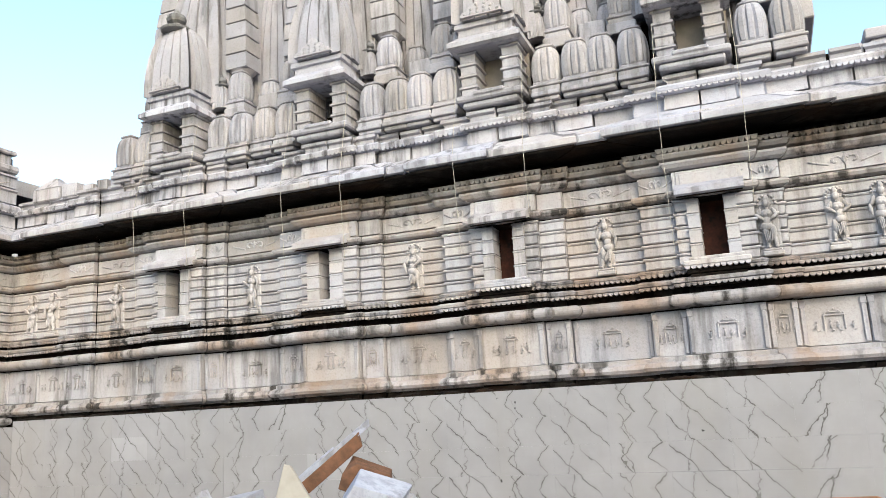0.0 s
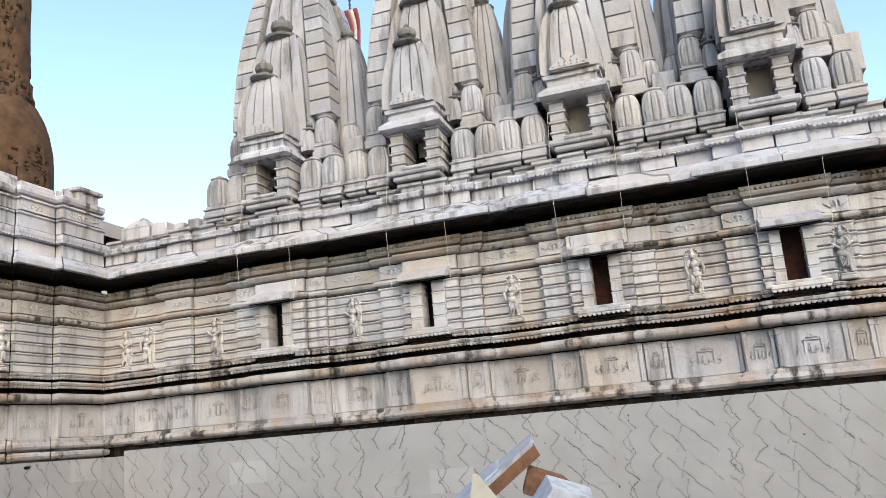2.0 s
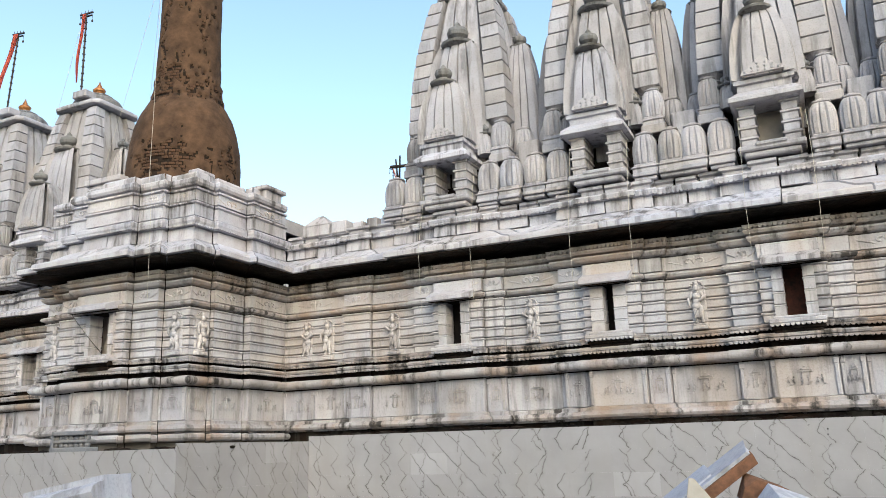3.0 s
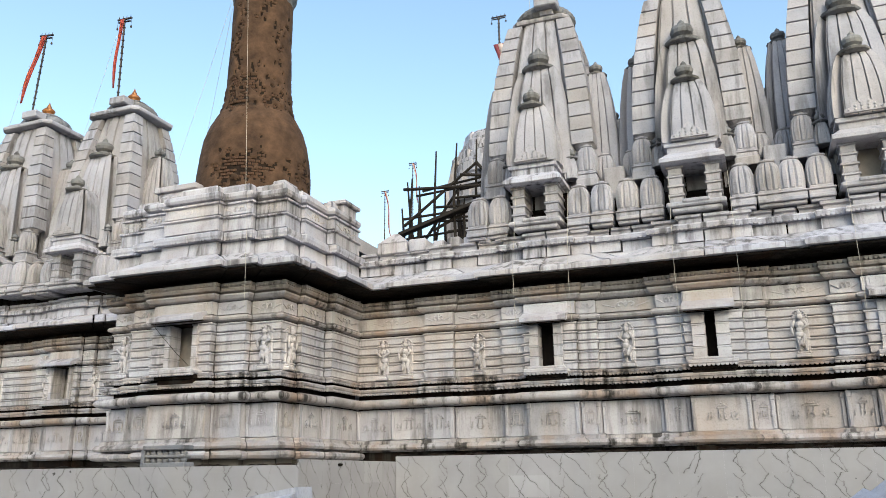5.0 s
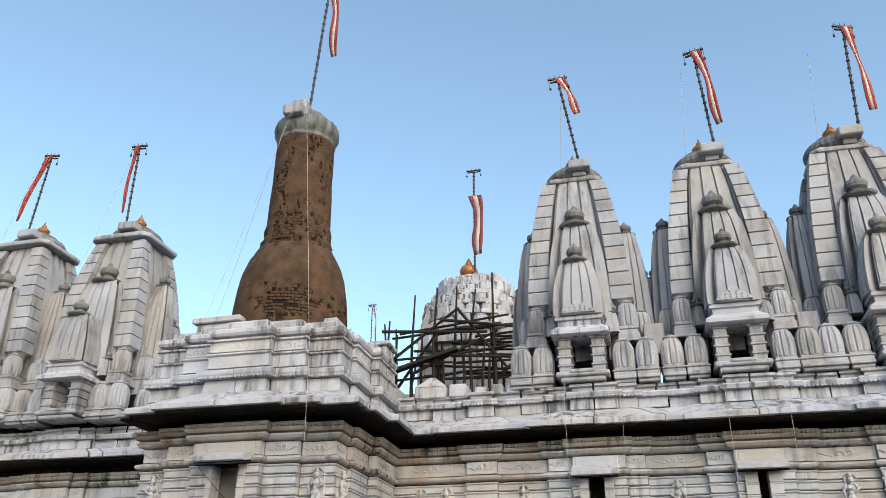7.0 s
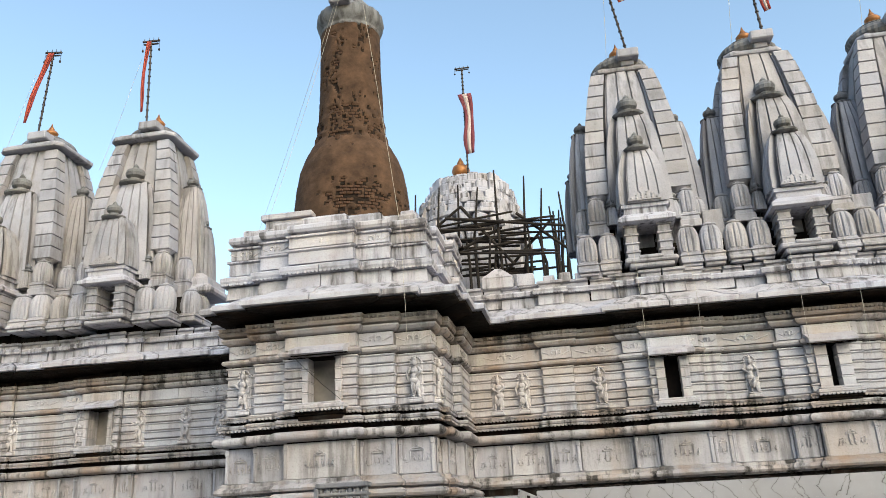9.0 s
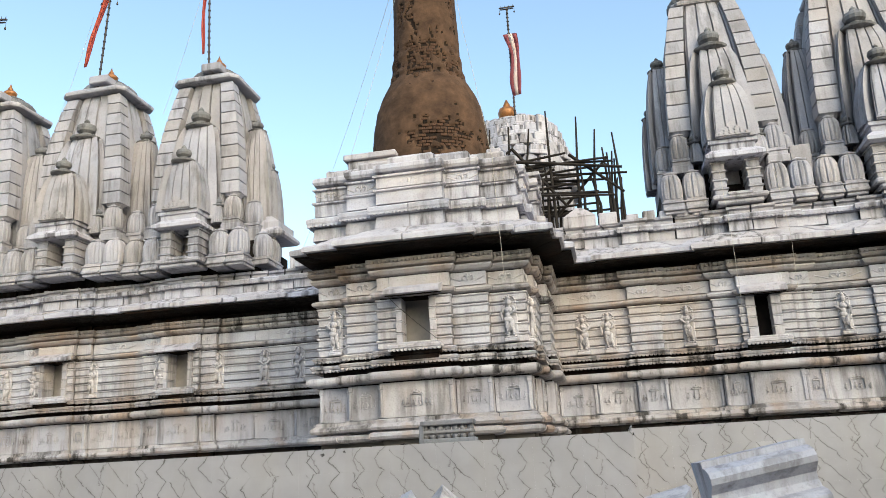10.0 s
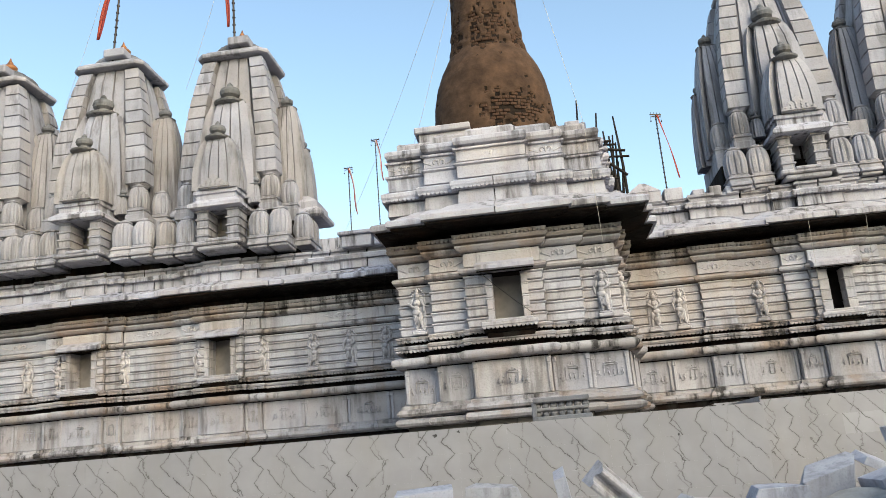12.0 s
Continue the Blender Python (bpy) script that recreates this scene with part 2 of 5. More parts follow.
def edge_points(plan, out):
    """The plan line pushed outward by out, mitred at its square corners."""
    ns = normals(plan)
    pts = []
    for i, p in enumerate(plan):
        v = Vector(p)
        a, b = ns[max(i - 1, 0)], ns[min(i, len(ns) - 1)]
        pts.append(v + out * (a if (a - b).length < 0.1 else a + b))
    return pts


def course(parent, name, plan, prof, mat, depth=0.25, joint=0.9, wear=0.004, gap=0.004):
    """One course of dressed stones round the plan. prof: (out, z) from bottom to top."""
    ring = [(-depth, prof[0][1])] + list(prof) + [(-depth, prof[-1][1])]
    lines = [edge_points(plan, o) for o, _ in ring]
    ns = normals(plan)
    shut = {i for i in range(1, len(ns)) if ns[i - 1].x * ns[i].y - ns[i - 1].y * ns[i].x < -0.5}
    for s in range(len(plan) - 1):
        length = (Vector(plan[s + 1]) - Vector(plan[s])).length
        cuts = max(1, round(length / joint))
        for c in range(cuts):
            f0, f1 = c / cuts, (c + 1) / cuts
            if cuts > 1:
                f0 += gap / length * (c > 0)
                f1 -= gap / length * (c < cuts - 1)
            if c == 0 and s in shut:
                f0 += 0.009 / length
            if c == cuts - 1 and s + 1 in shut:
                f1 -= 0.009 / length
            push, dz = rng.uniform(-wear, wear), rng.uniform(-wear, wear) * 0.6
            nrm = ns[s]
            verts, k = [], len(ring)
            for f in (f0, f1):
                for (o, z), ln in zip(ring, lines):
                    p = ln[s].lerp(ln[s + 1], f) + nrm * (push if o > -depth else 0)
                    verts.append((p.x, p.y, z + dz))
            faces = [(k + i, k + i + 1, i + 1, i) for i in range(k - 1)]
            faces += [(2 * k - 1, k, 0, k - 1), tuple(range(k)), tuple(range(2 * k - 1, k - 1, -1))]
            piece(name, mesh_of(name, verts, faces, mat), parent)


def fringe(parent, name, plan, out, z, mat, pitch=0.06, drop=0.036, thick=0.06):
    """A row of hanging scallops under a ledge, as one strip to a stretch of the plan."""
    ln = edge_points(plan, out)
    ns = normals(plan)
    for s in range(len(plan) - 1):
        a, b, nv = ln[s], ln[s + 1], ns[s]
        length = (b - a).length
        k = max(1, round(length / pitch))
        d = (b - a) / k
        verts, faces = [], []
        for i in range(k):
            p0 = a + d * i
            base = len(verts)
            shape = [(0.02, 0), (0.08, -0.55), (0.26, -0.92), (0.5, -1.0), (0.74, -0.92), (0.92, -0.55), (0.98, 0)]
            m = len(shape)
            for back in (0.0, thick):
                for f, h in shape:
                    p = p0 + d * f - nv * back
                    verts.append((p.x, p.y, z + h * drop))
            faces.append(tuple(base + j for j in range(m)))
            faces += [(base + j, base + m + j, base + m + 1 + j, base + 1 + j) for j in range(m - 1)]
        piece(name, mesh_of(name, verts, faces, mat), parent)


def steps(face_y, x0, x1, centres, jogs=(), half=0.40, left=0.78, right=0.70, p1=0.08, p2=0.16):
    """A plan line from x0 to x1 with a stepped projection about each window."""
    marks = {}
    for c in centres:
        for xa, xb, o in ((c - left, c - half, p1), (c - half, c + half, p2), (c + half, c + right, p1)):
            marks[(xa, xb)] = o
    for xa, xb, o in jogs:
        marks[(xa, xb)] = o
    pts, at = [(x0, face_y)], x0
    for (xa, xb), o in sorted(marks.items()):
        if xa > at + 1e-4:
            if abs(pts[-1][1] - face_y) > 1e-4:
                pts.append((at, face_y))
            pts.append((xa, face_y))
        pts.append((xa, face_y - o))
        pts.append((xb, face_y - o))
        at = xb
    if x1 > at + 1e-4:
        if abs(pts[-1][1] - face_y) > 1e-4:
            pts.append((at, face_y))
        pts.append((x1, face_y))
    out = [pts[0]]
    for p in pts[1:]:
        if (Vector(p) - Vector(out[-1])).length > 1e-4:
            out.append(p)
    return out


MAIN_W = [-7.19, -4.81, -2.45, -0.08]
LEFT_W = [-17.6, -20.24, -22.88]
MAIN_Y, LEFT_Y, BAY_Y = 9.68, 10.45, 7.62
BAY_L, BAY_R, BAY_C = -13.84, -10.75, -12.29
BAY_IN = -10.52

main_plan = steps(MAIN_Y, BAY_IN, 4.2, MAIN_W, [(-9.28, -8.8, 0.08), (1.9, 2.4, 0.08)])
left_plan = steps(LEFT_Y, -25.0, BAY_L, sorted(LEFT_W))
bay_plan = [(BAY_L, LEFT_Y), (BAY_L, BAY_Y), (-13.36, BAY_Y), (-13.36, 7.49), (-12.86, 7.49), (-12.86, 7.36), (-11.8, 7.36),
            (-11.8, 7.49), (-11.28, 7.49), (-11.28, BAY_Y), (BAY_R, BAY_Y), (BAY_R, 8.05), (-10.66, 8.05), (-10.66, 8.75), (BAY_IN, 8.75), (BAY_IN, MAIN_Y)]



def wall_body(name, plan, holes, label, foot=SOOT_SHADE):
    """The wall with all its courses. holes: (x, half width, z0, z1) of openings in the coursed zone."""
    w = thing(name, Matrix(), label, "wall", kind="structure")
    course(w, "plinth_stone", plan, [(0.02, 2.005), (0.03, 2.03), (0.1, 2.035), (0.12, 2.07), (0.1, 2.11), (0.05, 2.135), (0.05, 2.17), (0.02, 2.185)], MARBLE_STAINED, 0.35, 1.1, 0.008)
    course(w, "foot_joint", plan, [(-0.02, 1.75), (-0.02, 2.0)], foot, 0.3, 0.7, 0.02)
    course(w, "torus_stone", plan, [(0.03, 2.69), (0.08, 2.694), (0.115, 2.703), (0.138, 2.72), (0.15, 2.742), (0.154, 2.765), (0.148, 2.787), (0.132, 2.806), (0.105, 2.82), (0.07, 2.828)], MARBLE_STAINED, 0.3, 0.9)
    # black joint bands hold grime and, in the same colour, shade under the mouldings
    course(w, "mortar_joint", plan, [(-0.05, 2.83), (-0.05, 2.93)], SOOT_SHADE, 0.3, 1.3)
    course(w, "ledge_stone", plan, [(0.06, 2.93), (0.1, 2.945), (0.11, 2.975), (0.07, 3.0)], MARBLE_STAINED, 0.3, 0.9)
    fringe(w, "scallop_fringe", plan, 0.09, 2.936, MARBLE_STAINED)
    course(w, "mortar_joint", plan, [(-0.04, 3.0), (-0.04, 3.07)], SOOT_SHADE, 0.3, 1.3)
    course(w, "ledge_stone", plan, [(0.04, 3.07), (0.075, 3.08), (0.085, 3.105), (0.03, 3.128)], MARBLE_STAINED, 0.3, 0.9)
    fringe(w, "scallop_fringe", plan, 0.068, 3.076, MARBLE_STAINED)
    zs = [3.13, 3.275, 3.425, 3.575, 3.725, 3.87]
    for z0, z1 in zip(zs, zs[1:]):
        coursed(w, plan, z0, z1, holes)
    course(w, "string_stone", plan, [(0.02, 3.88), (0.07, 3.9), (0.085, 3.93), (0.07, 3.955), (0.0, 3.98)], MARBLE_STAINED, 0.3, 0.9)
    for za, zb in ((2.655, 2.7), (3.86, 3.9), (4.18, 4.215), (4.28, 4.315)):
        course(w, "mortar_joint", plan, [(-0.035, za), (-0.035, zb)], SOOT_SHADE, 0.25, 1.3)
    course(w, "frieze_stone", plan, [(0.0, 3.992), (0.0, 4.185)], MARBLE, 0.3, 0.8)
    course(w, "cornice_stone", plan, [(0.03, 4.2), (0.07, 4.22), (0.1, 4.26), (0.1, 4.285)], MARBLE_STAINED, 0.3, 0.9)
    course(w, "cornice_stone", plan, [(0.05, 4.3), (0.11, 4.32), (0.13, 4.355), (0.13, 4.375)], CORNICE, 0.3, 0.9)
    fringe(w, "scallop_fringe", plan, 0.125, 4.425, CORNICE, drop=0.045)
    course(w, "cornice_stone", plan, [(0.1, 4.42), (0.13, 4.425), (0.13, 4.438)], CORNICE, 0.3, 0.9)
    course(w, "mortar_joint", plan, [(-0.06, 4.378), (-0.06, 4.58)], SOOT_SHADE, 0.3, 1.3)
    return w


def coursed(w, plan, z0, z1, holes):
    """A course of flat stones with a drip edge, cut where openings pass."""
    lines, run = [], [tuple(plan[0])]
    ns = normals(plan)
    for s in range(len(plan) - 1):
        a, b = Vector(plan[s]), Vector(plan[s + 1])
        for hx, hw, h0, h1 in holes:
            if ns[s].y < -0.5 and a.x < hx < b.x and z0 < h1 - 0.02 and z1 > h0 + 0.02:
                lines.append(run + [(hx - hw, a.y)])
                run = [(hx + hw, a.y)]
        run.append(tuple(b))
    lines.append(run)
    lip = [(-0.05, z0 + 0.005), (-0.006, z0 + 0.012), (0.003, z0 + 0.022), (0.006, z1 - 0.042), (0.022, z1 - 0.032), (0.028, z1 - 0.018), (0.022, z1 - 0.009), (-0.03, z1 - 0.004)]
    for ln in lines:
        course(w, "course_stone", ln, lip, MARBLE, 0.2, 1.0, 0.005)


main_holes = [(c - 0.03, 0.16, 3.22, 3.86) for c in MAIN_W]
wall_main = wall_body("wall_1", main_plan, main_holes, "weathered carved marble temple wall with stepped mouldings")
wall_left = wall_body("wall_2", left_plan, [(c, 0.22, 3.12, 3.86) for c in LEFT_W], "set-back carved marble temple wall with stepped mouldings")
wall_bay = wall_body("wall_3", bay_plan, [(BAY_C, 0.22, 3.12, 3.86)], "projecting carved marble bay below the brick tower", EARTH)
course(wall_bay, "plinth_stone", bay_plan, [(0.04, 1.885), (0.12, 1.9), (0.145, 1.935), (0.14, 1.97), (0.1, 1.995)], MARBLE_STAINED, 0.35, 1.0, 0.014)


def backing(w, plan, name, mat, z0, z1, back):
    ln = edge_points(plan, -back)
    verts = [(p.x, p.y, z) for z in (z0, z1) for p in ln]
    k = len(ln)
    piece(name, mesh_of(name, verts, [(i, i + 1, k + i + 1, k + i) for i in range(k - 1)], mat), w)


# black sheets behind the stones paint the shade inside open joints
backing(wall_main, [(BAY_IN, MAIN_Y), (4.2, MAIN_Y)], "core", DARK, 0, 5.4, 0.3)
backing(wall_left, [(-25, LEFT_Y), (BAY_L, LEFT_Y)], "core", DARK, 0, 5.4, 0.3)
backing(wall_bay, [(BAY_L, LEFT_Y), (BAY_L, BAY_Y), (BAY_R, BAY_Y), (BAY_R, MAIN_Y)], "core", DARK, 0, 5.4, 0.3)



def loft(bm, rings):
    rows = [[bm.verts.new(p) for p in ring] for ring in rings]
    n = len(rows[0])
    for a, b in zip(rows, rows[1:]):
        for i in range(n):
            bm.faces.new((a[i], a[(i + 1) % n], b[(i + 1) % n], b[i]))
    bm.faces.new(list(reversed(rows[0])))
    bm.faces.new(rows[-1])



# panels of the plinth, each slab with a narrow raised border and a shallow carving
def relief_mesh(seed):
    r = random.Random(seed)
    bm = bmesh.new()
    w = r.uniform(0.08, 0.12)
    box(bm, -w, w, -0.01, 0.01, 0.235, 0.246, 0.003)
    box(bm, -w * 0.6, w * 0.6, -0.01, 0.01, 0.262, 0.27, 0.003)
    for k in range(5):
        ball(bm, (-w * 0.8 + w * 0.4 * k, -0.002, 0.255 + 0.02 * (2 - abs(k - 2))), (0.012, 0.01, 0.011))
    for x in (-w * 0.4, w * 0.4) if seed % 2 else (-w * 0.85, w * 0.85):
        box(bm, x - 0.006, x + 0.006, -0.01, 0.01, 0.11, 0.235, 0.002)
    spots = [-0.035, 0.035, -w * 1.5, w * 1.5] + ([-w * 2.1, w * 2.1] if seed % 3 else [])
    for x in spots:
        h = r.uniform(0.022, 0.036)
        ball(bm, (x, -0.004, 0.115 + h), (0.014, 0.011, h), (0, r.uniform(-25, 25), 0))
        ball(bm, (x + r.uniform(-0.012, 0.012), -0.005, 0.125 + 2 * h), (0.011, 0.011, 0.012))
        ball(bm, (x + r.choice((-1, 1)) * 0.02, -0.003, 0.12 + h * r.uniform(0.5, 1.2)), (0.006, 0.008, h * 0.7), (0, r.uniform(-60, 60), 0))
        ball(bm, (x + r.choice((-1, 1)) * 0.016, -0.003, 0.105), (0.02, 0.008, 0.007), (0, r.uniform(-20, 20), 0))
    me = bpy.data.meshes.new("relief_carving")
    bm.to_mesh(me)
    bm.free()
    me.materials.append(CARVED)
    return me


RELIEFS = [relief_mesh(k) for k in range(8)]


def panels(w, plan):
    course(w, "panel_slab", plan, [(0.0, 2.19), (0.0, 2.67)], MARBLE_PANEL, 0.3, 0.75, 0.004)
    for s, nv in enumerate(normals(plan)):
        a, b = Vector(plan[s]), Vector(plan[s + 1])
        length = (b - a).length
        if length < 0.25 or nv.y > 0.5 or nv.x < -0.5:
            continue
        cuts = max(1, round(length / 0.75))
        ang = math.degrees(math.atan2((b - a).y, (b - a).x))
        for c in range(cuts):
            l0, l1 = c / cuts, (c + 1) / cuts
            for f, sgn in ((l0, 1), (l1, -1)):
                p = a.lerp(b, f) + (b - a).normalized() * sgn * 0.035 + nv * 0.012
                bm = bmesh.new()
                box(bm, -0.022, 0.022, -0.014, 0.0, 2.2, 2.65, 0.005)
                box(bm, -0.032, 0.032, -0.02, 0.0, 2.58, 2.652, 0.008)
                st = part("border_strip", bm, MARBLE_PANEL, w)
                st.matrix_basis = pose(p.x, p.y, 0, 0, 0, ang)
            p = a.lerp(b, (l0 + l1) / 2) + nv * 0.012
            piece("relief_carving", rng.choice(RELIEFS), w, pose(p.x, p.y, 2.2 + rng.uniform(0, 0.03), 0, 0, ang) @ Matrix.Diagonal((min(1.0, length / cuts * 1.7), 1, 1.15, 1)))


for w, plan in ((wall_main, main_plan), (wall_left, left_plan), (wall_bay, bay_plan)):
    panels(w, plan)


# carved foliage on the frieze and the face of the eave
def scroll_mesh():
    bm = bmesh.new()
    for s in (-1, 1):
        for k in range(9):
            a = k / 9 * 4.8
            rr = 0.07 * (1 - k / 11)
            ball(bm, (s * (0.085 + rr * math.cos(a) * -1), -0.006, 0.05 + rr * 0.8 * math.sin(a)), (0.02, 0.014, 0.016))
        for k in range(5):
            ball(bm, (s * (0.17 + 0.04 * k), -0.004, 0.02 + 0.012 * k), (0.028, 0.012, 0.012), (0, -20 * s, 0))
    ball(bm, (0, -0.008, 0.06), (0.028, 0.018, 0.06))
    me = bpy.data.meshes.new("scroll_carving")
    bm.to_mesh(me)
    bm.free()
    me.materials.append(FIGURE)
    return me


SCROLL = scroll_mesh()


def scrolls(w, plan, z, out, every=1, tilt=0.0):
    k = 0
    for s, nv in enumerate(normals(plan)):
        a, b = Vector(plan[s]), Vector(plan[s + 1])
        if (b - a).length < 0.3 or nv.y > 0.5 or nv.x < -0.5:
            continue
        k += 1
        if k % every:
            continue
        p = (a + b) / 2 + nv * out
        f = min(1.0, (b - a).length / 0.75)
        piece("scroll_carving", SCROLL, w, pose(p.x, p.y, z, 0, 0, math.degrees(math.atan2((b - a).y, (b - a).x))) @ pose(0, 0, 0, tilt) @ Matrix.Diagonal((f, 1, 1, 1)))


for w, plan in ((wall_main, main_plan), (wall_left, left_plan), (wall_bay, bay_plan)):
    scrolls(w, plan, 4.04, 0.004)


# eaves: a heavy sloping slab; mould and the eave's shade blacken its underside colour
def eave(parent, plan, up=0.0):
    course(parent, "eave_soffit", plan, [(0.0, 4.528 + up * 0.5), (0.44, 4.545 + up), (0.455, 4.57 + up)], SOOT_SHADE, 0.3, 0.8, 0.002)
    course(parent, "eave_slab", plan, [(-0.06, 4.578 + up), (0.46, 4.58 + up), (0.5, 4.59 + up), (0.505, 4.655 + up), (0.48, 4.68 + up), (0.32, 4.74 + up), (0.14, 4.86 + up * 0.5), (-0.02, 4.93)], MARBLE_WHITE, 0.4, 0.62, 0.018)
    scrolls(parent, plan, 4.69 + up, 0.43, 2, -60)


eave_main = steps(MAIN_Y, BAY_IN, 4.2, MAIN_W, [(-9.28, -8.8, 0.05)], half=0.55, left=0.86, right=0.8, p1=0.05, p2=0.1)
eave_left = steps(LEFT_Y, -25.0, BAY_L, sorted(LEFT_W), half=0.55, left=0.86, right=0.8, p1=0.05, p2=0.1)
eave_bay = [(-13.6, LEFT_Y), (-13.6, BAY_Y)] + bay_plan[2:]
for w, plan in ((wall_main, eave_main), (wall_left, eave_left), (wall_bay, eave_bay)):
    eave(w, plan, 0.07 if w is wall_left else 0.0)

for w, plan in ((wall_main, main_plan), (wall_left, left_plan)):
    course(w, "parapet_block", plan, [(-0.02, 4.93), (-0.03, 5.1)], MARBLE_WHITE, 0.3, 0.5, 0.03, 0.012)
    # black sheet: shade in the gaps between parapet blocks is put in its colour
    backing(w, [plan[0], plan[-1]], "joint_backing", SOOT_SHADE, 4.8, 5.34, 0.16)
    course(w, "parapet_ledge", plan, [(-0.02, 5.103), (0.05, 5.13), (0.06, 5.17), (0.03, 5.2)], MARBLE_WHITE, 0.3, 0.6, 0.012)
    fringe(w, "scallop_fringe", plan, 0.055, 5.135, MARBLE_WHITE)
    course(w, "parapet_block", plan, [(-0.06, 5.203), (-0.06, 5.27), (-0.02, 5.29), (-0.02, 5.33), (-0.06, 5.345)], MARBLE_SPIRE, 0.12, 0.34, 0.02, 0.016)

bay_top = [(-13.92, LEFT_Y), (-13.92, BAY_Y)] + bay_plan[2:]
course(wall_bay, "parapet_block", bay_top, [(0.0, 4.93), (-0.02, 5.125)], MARBLE_WHITE, 0.3, 0.6, 0.012, 0.008)
course(wall_bay, "parapet_ledge", bay_top, [(0.0, 5.14), (0.07, 5.165), (0.085, 5.2), (0.085, 5.25), (0.03, 5.285)], MARBLE_WHITE, 0.4, 0.7, 0.008, 0.006)
fringe(wall_bay, "scallop_fringe", bay_top, 0.075, 5.17, MARBLE_WHITE)
course(wall_bay, "parapet_panel", bay_top, [(-0.02, 5.318), (-0.02, 5.5), (0.015, 5.52), (0.015, 5.545), (-0.02, 5.556)], MARBLE_WHITE, 0.4, 0.75, 0.012, 0.008)
course(wall_bay, "parapet_panel", bay_top, [(-0.03, 5.578), (-0.03, 5.735), (0.01, 5.745), (0.01, 5.775), (-0.03, 5.785)], MARBLE_WHITE, 0.4, 0.75, 0.012, 0.008)
course(wall_bay, "parapet_torus", bay_top, [(-0.08, 5.815), (-0.02, 5.83), (0.005, 5.87), (0.0, 5.925), (-0.04, 5.955), (-0.1, 5.965)], MARBLE_WHITE, 0.4, 0.8, 0.012, 0.006)
course(wall_bay, "parapet_cap", bay_top, [(-0.17, 5.978), (-0.17, 6.08), (-0.2, 6.12)], MARBLE_WHITE, 0.5, 0.8, 0.03, 0.01)
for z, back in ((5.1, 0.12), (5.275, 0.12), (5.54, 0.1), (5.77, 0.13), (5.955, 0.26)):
    course(wall_bay, "mortar_joint", bay_top, [(-back, z), (-back, z + 0.05)], SOOT_SHADE, 0.3, 1.3)
scrolls(wall_bay, bay_top, 5.6, -0.04)

# roofs behind the parapets, and plain walls that close the place
roofs = thing("roof", Matrix(), "flat rendered temple roof behind the parapets", "roof", kind="structure")
for x0, x1, y0, y1, z in ((-10.3, 4.2, 9.95, 16, 5.3), (-25, -13.7, 10.7, 16, 5.3), (-13.6, -10.85, 7.95, 16, 5.85)):
    bm = bmesh.new()
    box(bm, x0, x1, y0, y1, z - 0.25, z)
    part("roof_slab", bm, MARBLE_SPIRE, roofs)
bm = bmesh.new()
for x0, x1, y0, y1 in ((4.0, 4.25, 9.7, 16), (-25.2, -24.95, 10.4, 16), (-25.2, 4.25, 15.9, 16.2)):
    box(bm, x0, x1, y0, y1, 0, 5.05)
part("wall_4", bm, MARBLE, None)
tagged(bpy.data.objects["wall_4"], "plain stone end walls of the temple", "wall", kind="structure")


# unseen walls added behind and beside the camera to cut low skylight
bm = bmesh.new()
for x0, x1, y0, y1 in ((-33.4, 17.4, -13.4, -13), (17, 17.4, -13, 9.6), (-33.4, -33, -13, 10.3)):
    box(bm, x0, x1, y0, y1, 0, 6.0)
part("wall_6", bm, MARBLE, None)
tagged(bpy.data.objects["wall_6"], "plain unseen walls added to block low skylight", "wall", kind="structure")


